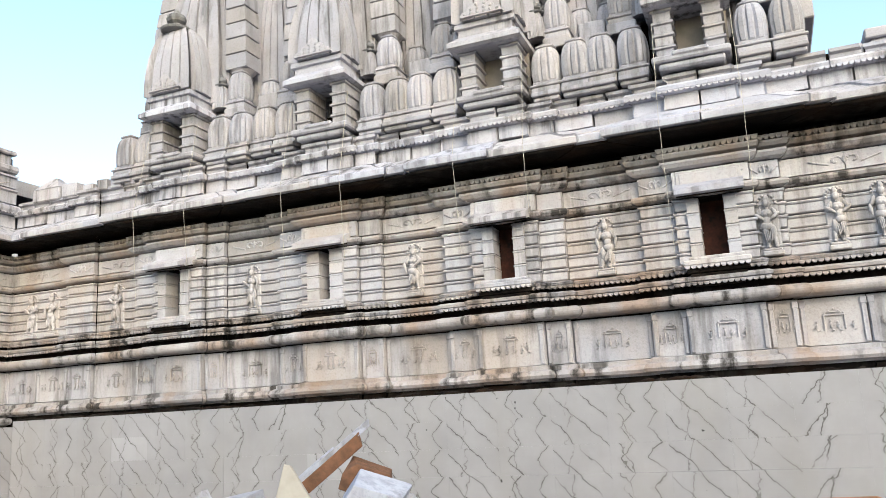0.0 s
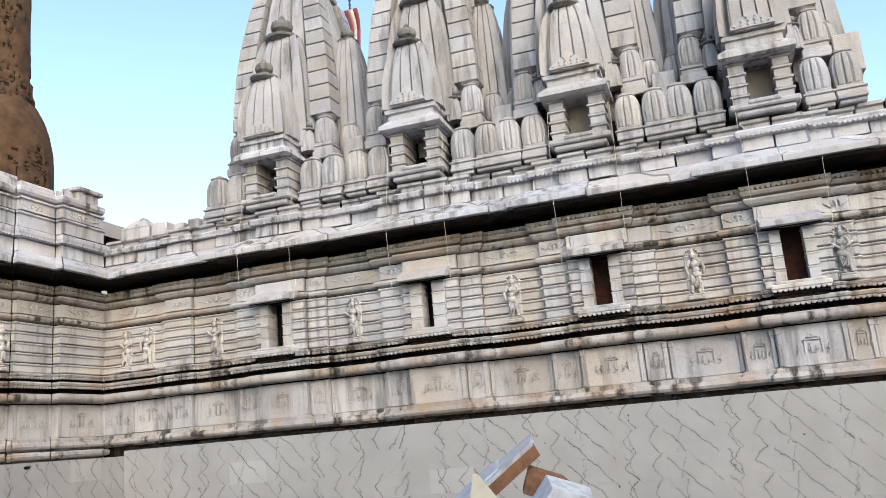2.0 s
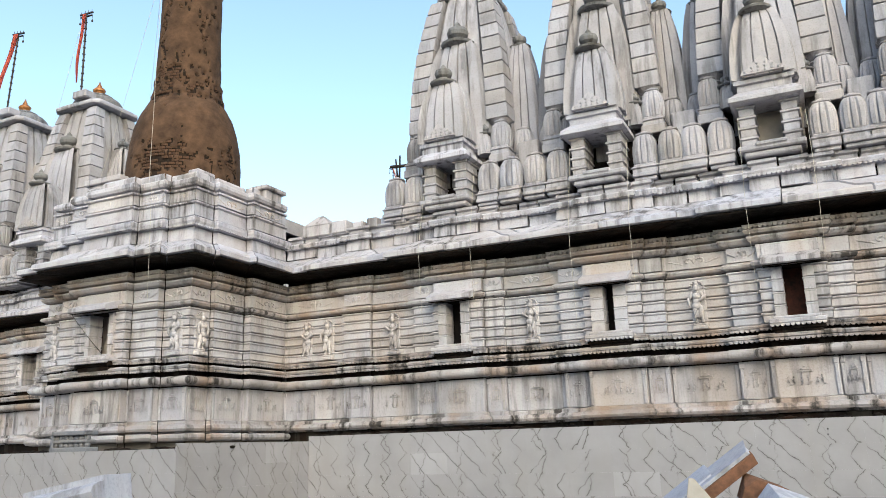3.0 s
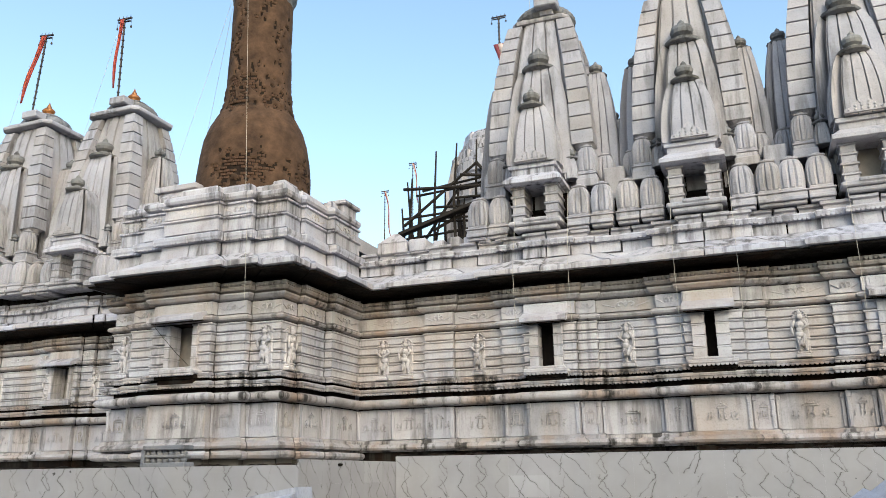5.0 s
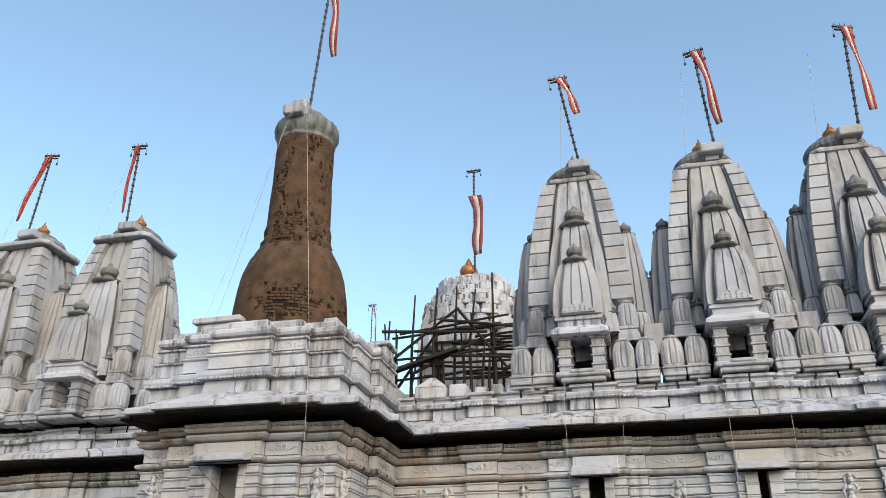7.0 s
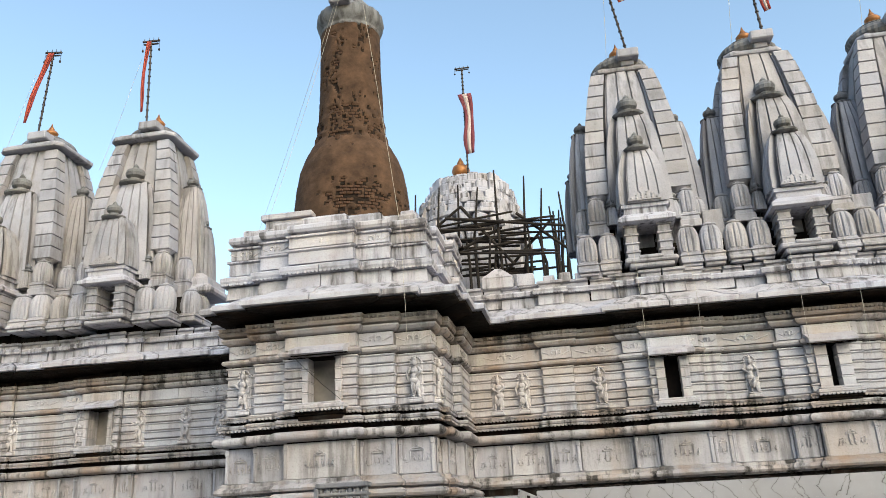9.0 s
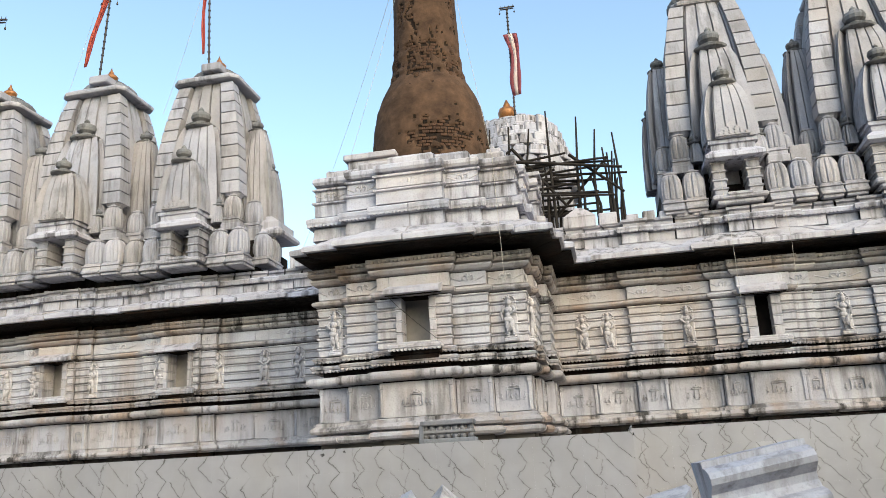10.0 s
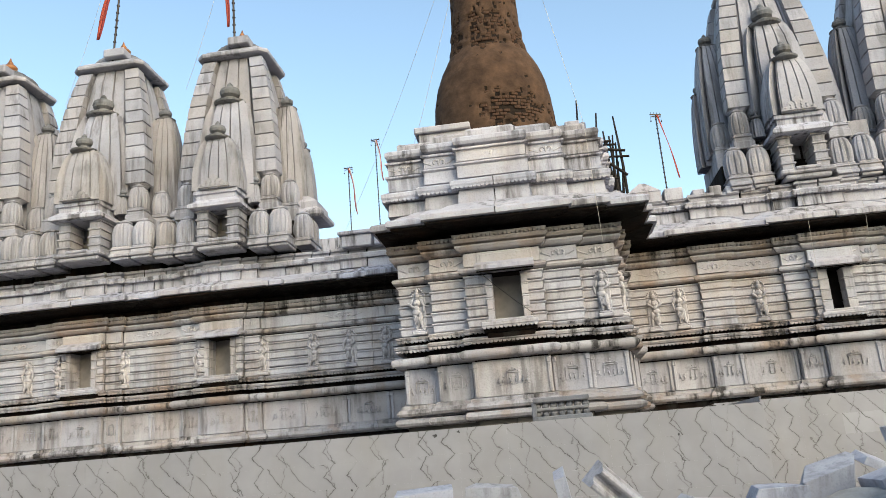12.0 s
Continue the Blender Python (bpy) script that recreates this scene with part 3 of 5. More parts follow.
# windows: a sloping hood, a scalloped sill, a black panel painting an unlit opening or a pale board behind
def window(name, x, y, half, hood_out, fill, label, slot=0.13):
    w = thing(name, pose(x, y, 0), label, "window", kind="structure")
    bm = bmesh.new()
    ho = hood_out + 0.06
    loft(bm, [[(x, y, z) for y, z in ((0.02, 3.93), (-ho + 0.03, 3.855), (-ho, 3.87), (-ho, 3.925), (-ho + 0.04, 3.95), (0.02, 4.05))] for x in (-half, -half + 0.012, half - 0.012, half)])
    hood = part("hood", bm, MARBLE_WHITE, w)
    # added black strip: the shade under the hood is put in its colour
    bm = bmesh.new()
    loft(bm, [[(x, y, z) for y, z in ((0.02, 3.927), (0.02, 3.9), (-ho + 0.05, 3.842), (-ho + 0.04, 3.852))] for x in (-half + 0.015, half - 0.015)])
    part("drip_course", bm, SOOT_SHADE, hood, "black strip that paints the shade under the hood")
    bm = bmesh.new()
    box(bm, -half * 0.97, half * 0.97, -0.018, 0.02, 3.985, 4.185, 0.01)
    box(bm, -half * 0.85, half * 0.85, -0.027, 0.02, 4.02, 4.15, 0.008)
    part("hood_panel", bm, MARBLE, w)
    bm = bmesh.new()
    box(bm, -half * 0.96, half * 0.96, -hood_out * 0.95, 0.02, 3.1, 3.16, 0.012)
    box(bm, -half * 0.8, half * 0.8, -hood_out * 0.7, 0.02, 3.16, 3.2, 0.01)
    sill = part("sill", bm, MARBLE, w)
    fringe(sill, "scallop_fringe", [(-half * 0.94, 0), (half * 0.94, 0)], hood_out * 0.95 - 0.01, 3.105, MARBLE)
    # corbel is coloured black to carry the shadow below the sill
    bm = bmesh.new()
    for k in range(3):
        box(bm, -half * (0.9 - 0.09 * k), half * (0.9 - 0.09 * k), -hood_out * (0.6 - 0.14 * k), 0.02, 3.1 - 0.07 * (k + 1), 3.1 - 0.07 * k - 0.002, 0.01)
    part("corbel", bm, SOOT_SHADE, sill)
    for s in (-1, 1):
        for k in range(4):
            z0 = 3.2 + 0.165 * k
            a, b = (slot, half * 0.72) if s > 0 else (-half * 0.72, -slot)
            bm = bmesh.new()
            loft(bm, [[(a - e, -0.05 - e, z), (b + e, -0.05 - e, z), (b + e, 0.2, z), (a - e, 0.2, z)] for e, z in ((0, z0), (0, z0 + 0.13), (0.007, z0 + 0.137), (0.007, z0 + 0.15), (0, z0 + 0.155))])
            part("jamb_stone", bm, MARBLE, w)
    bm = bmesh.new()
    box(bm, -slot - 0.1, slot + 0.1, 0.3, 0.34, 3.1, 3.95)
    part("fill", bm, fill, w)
    return w


RUSTY = plain("dark red painted shutter", (0.09, 0.03, 0.018), (0.02, 0.012, 0.01), 9, 0.8)
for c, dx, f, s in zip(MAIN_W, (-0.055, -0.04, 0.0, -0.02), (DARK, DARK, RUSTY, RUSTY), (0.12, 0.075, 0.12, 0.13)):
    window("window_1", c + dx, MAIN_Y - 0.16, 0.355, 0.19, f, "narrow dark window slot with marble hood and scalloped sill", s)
for c in LEFT_W:
    window("window_2", c, LEFT_Y - 0.16, 0.40, 0.17, BOARD, "boarded niche window with marble hood and scalloped sill", 0.2)
window("window_3", BAY_C, 7.36, 0.4, 0.26, BOARD, "boarded niche window with deep marble hood on the bay", 0.2)


# carved standing figures in shallow relief
def figure_mesh(seed):
    r = random.Random(seed)
    sway = r.choice((-1, 1)) * r.uniform(0.012, 0.025)
    bm = bmesh.new()
    box(bm, -0.085, 0.085, -0.07, 0.03, 0.0, 0.045, 0.01)
    box(bm, -0.07, 0.07, -0.055, 0.03, 0.045, 0.07, 0.008)
    for s in (-1, 1):
        k = sway * 0.6
        ball(bm, (s * 0.028 + k, -0.03, 0.2), (0.027, 0.03, 0.075), (0, s * 5, 0), 2)
        ball(bm, (s * 0.03, -0.028, 0.12), (0.02, 0.024, 0.065), (0, s * -4, 0), 2)
        ball(bm, (s * 0.034, -0.045, 0.08), (0.018, 0.03, 0.014), sub=1)
        ball(bm, (s * 0.062 + sway, -0.03, 0.385), (0.02, 0.022, 0.05), (0, s * -22, 0), 2)
        if r.random() < 0.5:
            ball(bm, (s * 0.06 + sway, -0.05, 0.35), (0.016, 0.016, 0.055), (0, s * 50, 0), 2)
        else:
            ball(bm, (s * 0.082 + sway, -0.045, 0.31), (0.015, 0.017, 0.055), (0, s * 8, 0), 2)
        ball(bm, (s * 0.012 + sway, -0.05, 0.37), (0.022, 0.02, 0.022), sub=1)
    ball(bm, (sway * 1.6, -0.03, 0.265), (0.052, 0.036, 0.04), sub=2)
    ball(bm, (sway * 1.3, -0.028, 0.315), (0.036, 0.03, 0.05), sub=2)
    ball(bm, (sway, -0.03, 0.375), (0.05, 0.034, 0.045), sub=2)
    ball(bm, (sway * 0.7, -0.034, 0.425), (0.017, 0.018, 0.025), sub=1)
    ball(bm, (sway * 0.6, -0.042, 0.468), (0.03, 0.032, 0.038), sub=2)
    ball(bm, (sway * 0.5, -0.036, 0.51), (0.022, 0.024, 0.035), sub=2)
    for k in range(9):
        a = math.pi * (k / 8)
        ball(bm, (sway * 0.5 + 0.07 * math.cos(a), -0.012, 0.47 + 0.08 * math.sin(a)), (0.014, 0.016, 0.014))
    for k in range(5):
        ball(bm, (sway * 1.2 + 0.012 * (k - 2), -0.062, 0.18 - 0.01 * abs(k - 2)), (0.006, 0.012, 0.06), (0, 4 * (k - 2), 0))
    box(bm, -0.078, 0.078, -0.006, 0.03, 0.03, 0.5, 0.01)
    me = bpy.data.meshes.new("carved_figure")
    bmesh.ops.recalc_face_normals(bm, faces=bm.faces)
    for f in bm.faces:
        f.smooth = len(f.verts) == 3
    bm.to_mesh(me)
    bm.free()
    me.materials.append(FIGURE)
    return me


FIGURES = [figure_mesh(k) for k in range(7)]


def figure(x, y, turn, k, s=1.12):
    ob = new("carved_figure", FIGURES[k % 7])
    ob.matrix_basis = pose(x, y, 3.14, 0, 0, turn) @ Matrix.Diagonal((s * 1.12, s * 1.1, s * 1.08, 1))
    tagged(ob, "weathered marble standing figure carved on the temple wall", "statue", "wall figures")


k = 0
for x in [-10.06, -9.62, -8.38] + [c + 1.15 for c in MAIN_W[:3]] + [0.46, 1.1, 1.55, 2.7]:
    on = 0.08 if abs(x - 0.46) < 0.1 else 0.0
    figure(x, MAIN_Y - on - 0.012, 0, k)
    k += 1
for x in (-13.57, -10.98):
    figure(x, BAY_Y - 0.012, 0, k)
    k += 1
figure(BAY_R + 0.012, 7.82, 90, k)
for x in (-18.04, -16.86, -15.95, -15.25, -14.6, -20.7, -19.5, -21.4, -23.4):
    on = 0.08 if min(abs(x - c) for c in LEFT_W) < 0.7 else 0.0
    figure(x, LEFT_Y - on - 0.012, 0, k)
    k += 1


# ---------------------------------------------------------------- spires
def ribbed(cx, cy, h, z, deep=1.0, groove=0.05):
    """A square ring with a proud middle band and thin upright grooves."""
    g = groove
    side = [(-1, 1), (-0.64, 1), (-0.63, 1 - g), (-0.59, 1 - g), (-0.58, 1.04), (-0.25, 1.07), (-0.24, 1.07 - g), (-0.2, 1.07 - g),
            (-0.19, 1.09), (0.19, 1.09), (0.2, 1.07 - g), (0.24, 1.07 - g), (0.25, 1.07), (0.58, 1.04), (0.59, 1 - g), (0.63, 1 - g), (0.64, 1)]
    pts = []
    for q in range(4):
        c, s = math.cos(q * math.pi / 2), math.sin(q * math.pi / 2)
        for u, v in side:
            x, y = -u * c + v * s, -v * c - u * s
            pts.append((cx + x * h, cy + y * h * deep, z))
    return pts


def curve(z, table):
    for (z0, h0), (z1, h1) in zip(table, table[1:]):
        if z <= z1:
            f = (z - z0) / (z1 - z0)
            return h0 + (h1 - h0) * f
    return table[-1][1]


BODY = [(5.9, 0.86), (6.8, 0.855), (7.4, 0.83), (8.0, 0.785), (8.5, 0.725), (9.0, 0.64), (9.4, 0.56), (9.62, 0.5)]
AX = 1.28


def knob(bm, cx, cy, z, s=1.0):
    """Ribbed disc, neck and pot of a small pinnacle."""
    lathe(bm, [(0.2 * s, z - 0.04 * s), (0.31 * s, z - 0.01 * s), (0.33 * s, z + 0.03 * s), (0.26 * s, z + 0.06 * s), (0.13 * s, z + 0.1 * s), (0.12 * s, z + 0.15 * s),
               (0.19 * s, z + 0.2 * s), (0.21 * s, z + 0.27 * s), (0.19 * s, z + 0.34 * s), (0.1 * s, z + 0.39 * s), (0.07 * s, z + 0.41 * s), (0.06 * s, z + 0.46 * s), (0.01 * s, z + 0.52 * s)], cx, cy, 14)


def pinnacle(parent, cx, cy, z0, z1, h0, h1, deep=1.0, name="pinnacle", s=1.0, ahead=0.0):
    bm = bmesh.new()
    n = 8
    rings = []
    for k in range(n + 1):
        f = k / n
        h = h1 + (h0 - h1) * (1 - f ** 2.4) if f < 1 else h1 * 0.93
        rings.append(ribbed(cx, cy, h, z0 + (z1 - z0) * f, deep, 0.14))
    loft(bm, rings)
    p = part(name, bm, MARBLE_SPIRE, parent)
    bm = bmesh.new()
    knob(bm, cx, cy - ahead, z1, s)
    part("finial", bm, CROWN, p, "darker grey pot finial", smooth=False)
    return p


def bud_mesh():
    """Fluted bud on a stepped foot, 0.6 high."""
    bm = bmesh.new()
    prof = [(0.15, 0.1), (0.163, 0.12), (0.172, 0.2), (0.174, 0.3), (0.168, 0.4), (0.152, 0.48), (0.128, 0.54), (0.1, 0.57), (0.115, 0.58), (0.115, 0.6), (0.07, 0.62), (0.03, 0.65)]
    seg = 48
    rings = []
    for r, z in prof:
        ring = []
        for k in range(seg):
            a = 2 * math.pi * k / seg
            m = max(abs(math.cos(a)), abs(math.sin(a))) ** -0.45
            g = 0.86 if k % 4 == 2 and 0.1 < z < 0.56 else 1.0
            ring.append((r * m * g * math.cos(a), r * m * g * math.sin(a), z))
        rings.append(ring)
    loft(bm, rings)
    me = bpy.data.meshes.new("bud")
    bmesh.ops.recalc_face_normals(bm, faces=bm.faces)
    bm.to_mesh(me)
    bm.free()
    me.materials.append(MARBLE_SPIRE)
    bm = bmesh.new()
    box(bm, -0.165, 0.165, -0.165, 0.165, -0.06, 0.03, 0.012)
    box(bm, -0.18, 0.18, -0.18, 0.18, 0.03, 0.06, 0.01)
    box(bm, -0.15, 0.15, -0.15, 0.15, 0.06, 0.105, 0.01)
    mf = bpy.data.meshes.new("foot")
    bm.to_mesh(mf)
    bm.free()
    mf.materials.append(MARBLE_SPIRE)
    return me, mf


BUD, BUD_FOOT = bud_mesh()


def bud(parent, x, y, z, s=1.0, wide=1.05):
    m = pose(x, y, z, 0, 0, 0) @ Matrix.Diagonal((s * wide, s * wide, s, 1))
    b = piece("bud", BUD, parent, m)
    piece("foot", BUD_FOOT, b)


def crest_mesh():
    """A leafy gable carved low on the front pinnacle."""
    bm = bmesh.new()
    tip = [(-0.26, 0.0), (-0.24, 0.045), (-0.17, 0.06), (-0.15, 0.1), (-0.09, 0.115), (-0.06, 0.16), (0.0, 0.19)]
    out = tip + [(-x, z) for x, z in reversed(tip[:-1])]
    front = [bm.verts.new((x, -0.012, z)) for x, z in out]
    back = [bm.verts.new((x * 1.03, 0.04, z)) for x, z in out]
    bm.faces.new(front)
    for k in range(len(out)):
        j = (k + 1) % len(out)
        bm.faces.new((front[k], back[k], back[j], front[j]))
    for row, (n, z, w) in enumerate(((6, 0.03, 0.2), (4, 0.07, 0.12), (2, 0.11, 0.05))):
        for k in range(n):
            ball(bm, (-w + 2 * w * k / (n - 1), -0.016, z), (0.022, 0.014, 0.018), (0, 30 * (-1) ** k, 0))
    bmesh.ops.recalc_face_normals(bm, faces=bm.faces)
    me = bpy.data.meshes.new("crest")
    bm.to_mesh(me)
    bm.free()
    me.materials.append(MARBLE_SPIRE)
    return me


CREST = crest_mesh()
CORNER = []
for k in range(10):
    z0 = 6.95 + 0.262 * k
    z1 = z0 + 0.252
    h0, h1 = curve(z0, BODY), curve(z1, BODY)
    bm = bmesh.new()
    t0, t1 = 0.34 * h0 + 0.02, 0.34 * h1 + 0.02
    ring = lambda h, t, z, e: [(-h - e, -h - e, z), (-h + t, -h - e, z), (-h + t, -h + t, z), (-h - e, -h + t, z)]
    loft(bm, [ring(h0, t0, z0, 0.042), ring(h0, t0, z0 + 0.008, 0.058), ring(h1, t1, z1 - 0.022, 0.066), ring(h1, t1, z1 - 0.002, 0.045)])
    me = bpy.data.meshes.new("corner_block")
    bmesh.ops.recalc_face_normals(bm, faces=bm.faces)
    bm.to_mesh(me)
    bm.free()
    me.materials.append(MARBLE_SPIRE)
    CORNER.append(me)


def spire(label, hole, cap=0.53, door_y=0.46, link=True):
    """One shrine tower. Origin: on the wall's face below the middle of its little door."""
    t = thing("shrine_spire", Matrix(), label, "spire", "row of shrine spires")
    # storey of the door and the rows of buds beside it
    # drum is coloured black to paint the deep shade in the gaps between buds
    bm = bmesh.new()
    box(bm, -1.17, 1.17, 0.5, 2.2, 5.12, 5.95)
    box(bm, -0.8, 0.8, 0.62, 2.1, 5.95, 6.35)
    part("drum", bm, SOOT_SHADE, t, "black core that paints the shade between the buds")
    for z0, z1, o in ((5.345, 5.4, 0.0), (5.4, 5.46, 0.04)):
        for s in (-1, 1):
            for x in (0.66, 1.03):
                bm = bmesh.new()
                box(bm, s * x - 0.16 - o * 0.4, s * x + 0.16 + o * 0.4, -0.04 - o, 0.5, z0, z1 - 0.003, 0.01)
                part("row_plinth", bm, MARBLE_SPIRE, t)
    for s in (-1, 1):
        for x in (0.66, 1.03):
            bud(t, s * x, 0.14, 5.5, 0.98, 1.1)
        bud(t, s * 0.78, 0.42, 6.32, 0.92)
        bud(t, s * 1.0, 0.9, 6.3, 0.95)
        bud(t, s * 0.99, 1.7, 6.3, 0.95)
        p = pinnacle(t, s * 0.53, 0.3, 6.3, 6.66, 0.1, 0.06, name="small_pinnacle", s=0.36)
    for s in (-1, 1):
        bm = bmesh.new()
        box(bm, s * 0.78 - 0.18, s * 0.78 + 0.18, 0.25, 0.75, 6.14, 6.28, 0.01)
        part("upper_plinth", bm, MARBLE_SPIRE, t)
        bm = bmesh.new()
        box(bm, s * 1.0 - 0.17, s * 1.0 + 0.17, 0.72, 1.9, 5.95, 6.26, 0.01)
        part("upper_plinth", bm, MARBLE_SPIRE, t)
    if link:
        bm = bmesh.new()
        box(bm, 1.02, 1.36, 0.5, 1.6, 5.95, 6.5, 0.015)
        part("link_block", bm, MARBLE_SPIRE, t)
    else:
        bud(t, 1.3, 0.62, 5.5, 0.98, 1.05)
        bud(t, 1.3, 1.0, 5.5, 0.98, 1.05)
    # the door; a dark hole is a near-black panel painted as unlit space
    bm = bmesh.new()
    box(bm, -0.42, 0.42, door_y, door_y + 0.04, 5.5, 6.2)
    d = part("door", bm, hole, t)
    for s in (-1, 1):
        for k in range(4):
            z0 = 5.53 + 0.15 * k
            a, b = (0.175, 0.37) if s > 0 else (-0.37, -0.175)
            bm = bmesh.new()
            loft(bm, [[(a - e, -0.15 - e, z), (b + e, -0.15 - e, z), (b + e, 0.3, z), (a - e, 0.3, z)] for e, z in ((0, z0), (0, z0 + 0.1), (0.025, z0 + 0.11), (0.025, z0 + 0.135), (0, z0 + 0.145))])
            part("jamb_stone", bm, MARBLE_SPIRE, t)
    bm = bmesh.new()
    box(bm, -0.43, 0.43, -0.24, 0.3, 5.45, 5.53, 0.02)
    box(bm, -0.36, 0.36, -0.2, 0.3, 5.37, 5.447, 0.02)
    box(bm, -0.2, 0.2, -0.26, 0.1, 5.5, 5.56, 0.015)
    part("sill", bm, MARBLE_SPIRE, t)
    bm = bmesh.new()
    loft(bm, [[(-0.47 + e, -0.34 + e, z), (0.47 - e, -0.34 + e, z), (0.47 - e, 0.4, z), (-0.47 + e, 0.4, z)]
              for e, z in ((0.05, 6.12), (0.0, 6.14), (0.0, 6.2), (0.08, 6.27), (0.12, 6.3), (0.12, 6.39), (0.08, 6.4), (0.08, 6.46), (0.13, 6.48))])
    hood = part("hood", bm, MARBLE_WHITE, t)
    # stacked pinnacles up the front, sides and back
    front = pinnacle(t, 0, 0.02, 6.47, 7.5, 0.405, 0.24, 0.8, s=0.7, ahead=0.12)
    piece("crest", CREST, front, pose(0, -0.345, 6.49, -4, 0, 0) @ Matrix.Diagonal((1.05, 1, 1.3, 1)))
    pinnacle(t, 0, 0.74, 6.4, 8.48, 0.54, 0.34, s=0.92, ahead=0.2)
    for s in (-1, 1):
        pinnacle(t, s * 0.88, AX, 6.3, 8.56, 0.34, 0.17, s=0.6)
        pinnacle(t, s * 1.12, AX + 0.1, 6.2, 7.66, 0.22, 0.13, s=0.5)
        pinnacle(t, s * 0.6, AX + 0.86, 6.2, 8.0, 0.34, 0.17, s=0.6)
    # curved tower
    bm = bmesh.new()
    rings = []
    for k in range(15):
        z = 5.9 + 3.72 * k / 14
        rings.append(ribbed(0, AX, curve(z, BODY) * 0.9, z, 1.0, 0.09))
    loft(bm, rings)
    body = part("tower_body", bm, MARBLE_SPIRE, t)
    for q in range(4):
        for me in CORNER:
            piece("corner_block", me, body, pose(0, AX, 0, 0, 0, 90 * q))
    for q in range(4):
        bm = bmesh.new()
        a = math.radians(90 * q + 225)
        x, y = 0.73 * math.sqrt(2) * math.cos(a), AX + 0.73 * math.sqrt(2) * math.sin(a)
        lathe(bm, [(0.1, 6.6), (0.13, 6.66), (0.08, 6.7), (0.09, 6.76), (0.16, 6.82), (0.12, 6.86), (0.2, 6.94)], x, y, 12)
        part("corner_bracket", bm, MARBLE_SPIRE, body)
    # crown
    bm = bmesh.new()
    loft(bm, [[(x * (cap + e), AX + y * (cap + e), z) for x, y in ((-1, -0.8), (-0.8, -1), (0.8, -1), (1, -0.8), (1, 0.8), (0.8, 1), (-0.8, 1), (-1, 0.8))]
              for e, z in ((-0.05, 9.6), (-0.01, 9.615), (0.0, 9.65), (-0.005, 9.69), (-0.06, 9.72), (-0.1, 9.76))])
    part("cap_slab", bm, MARBLE_SPIRE, t)
    bm = bmesh.new()
    lathe(bm, [(0.42, 9.68), (0.51, 9.73), (0.555, 9.79), (0.555, 9.86), (0.49, 9.95), (0.38, 10.02), (0.33, 10.04), (0.34, 10.07), (0.24, 10.13), (0.12, 10.17)], 0, AX, 64, 0.014, 32)
    part("ribbed_crown", bm, CROWN, t, "grey ribbed stone crown")
    bm = bmesh.new()
    lathe(bm, [(0.09, 10.12), (0.12, 10.15), (0.07, 10.18), (0.13, 10.23), (0.15, 10.28), (0.11, 10.33), (0.05, 10.36), (0.06, 10.39), (0.03, 10.44), (0.006, 10.52)], 0, AX, 14)
    part("finial", bm, GILT, t, "gilded pot finial", True)
    bm = bmesh.new()
    box(bm, -0.05, 0.36, AX - 0.72, AX - 0.38, 9.8, 9.98, 0.02)
    box(bm, 0.02, 0.26, AX - 0.56, AX - 0.25, 9.7, 9.8, 0.01)
    part("pole_bracket", bm, MARBLE_SPIRE, t, "grey stone block that holds the flagpole")
    return t


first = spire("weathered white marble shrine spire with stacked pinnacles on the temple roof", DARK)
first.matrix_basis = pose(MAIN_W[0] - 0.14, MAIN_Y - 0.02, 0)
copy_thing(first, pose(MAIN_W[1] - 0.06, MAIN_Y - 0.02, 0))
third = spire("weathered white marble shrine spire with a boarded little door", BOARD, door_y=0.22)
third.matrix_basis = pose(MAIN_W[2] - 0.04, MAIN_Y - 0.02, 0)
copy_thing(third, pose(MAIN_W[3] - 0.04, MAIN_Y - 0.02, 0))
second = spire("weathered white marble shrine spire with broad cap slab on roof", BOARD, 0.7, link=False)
for s in (-1, 1):
    bm = bmesh.new()
    loft(bm, [[(s * 0.9, AX - w, z), (s * (0.9 + d), AX - w, z), (s * (0.9 + d), AX + w, z), (s * 0.9, AX + w, z)] for d, w, z in ((0.66, 0.44, 6.1), (0.7, 0.48, 6.14), (0.7, 0.48, 6.2), (0.6, 0.4, 6.3), (0.6, 0.4, 6.42), (0.4, 0.26, 6.58))])
    part("side_hood", bm, MARBLE_WHITE, second)
    bm = bmesh.new()
    box(bm, min(s * 0.95, s * 1.25), max(s * 0.95, s * 1.25), AX - 0.42, AX - 0.2, 5.45, 6.1, 0.015)
    part("side_jamb", bm, MARBLE_SPIRE, second)
second.matrix_basis = pose(LEFT_W[0] + 0.1, LEFT_Y - 0.34, 0) @ Matrix.Diagonal((1.06, 1, 1.012, 1))
for c in LEFT_W[1:]:
    copy_thing(second, pose(c + 0.06, LEFT_Y - 0.34, 0) @ Matrix.Diagonal((1.04, 1, 1.012, 1)))


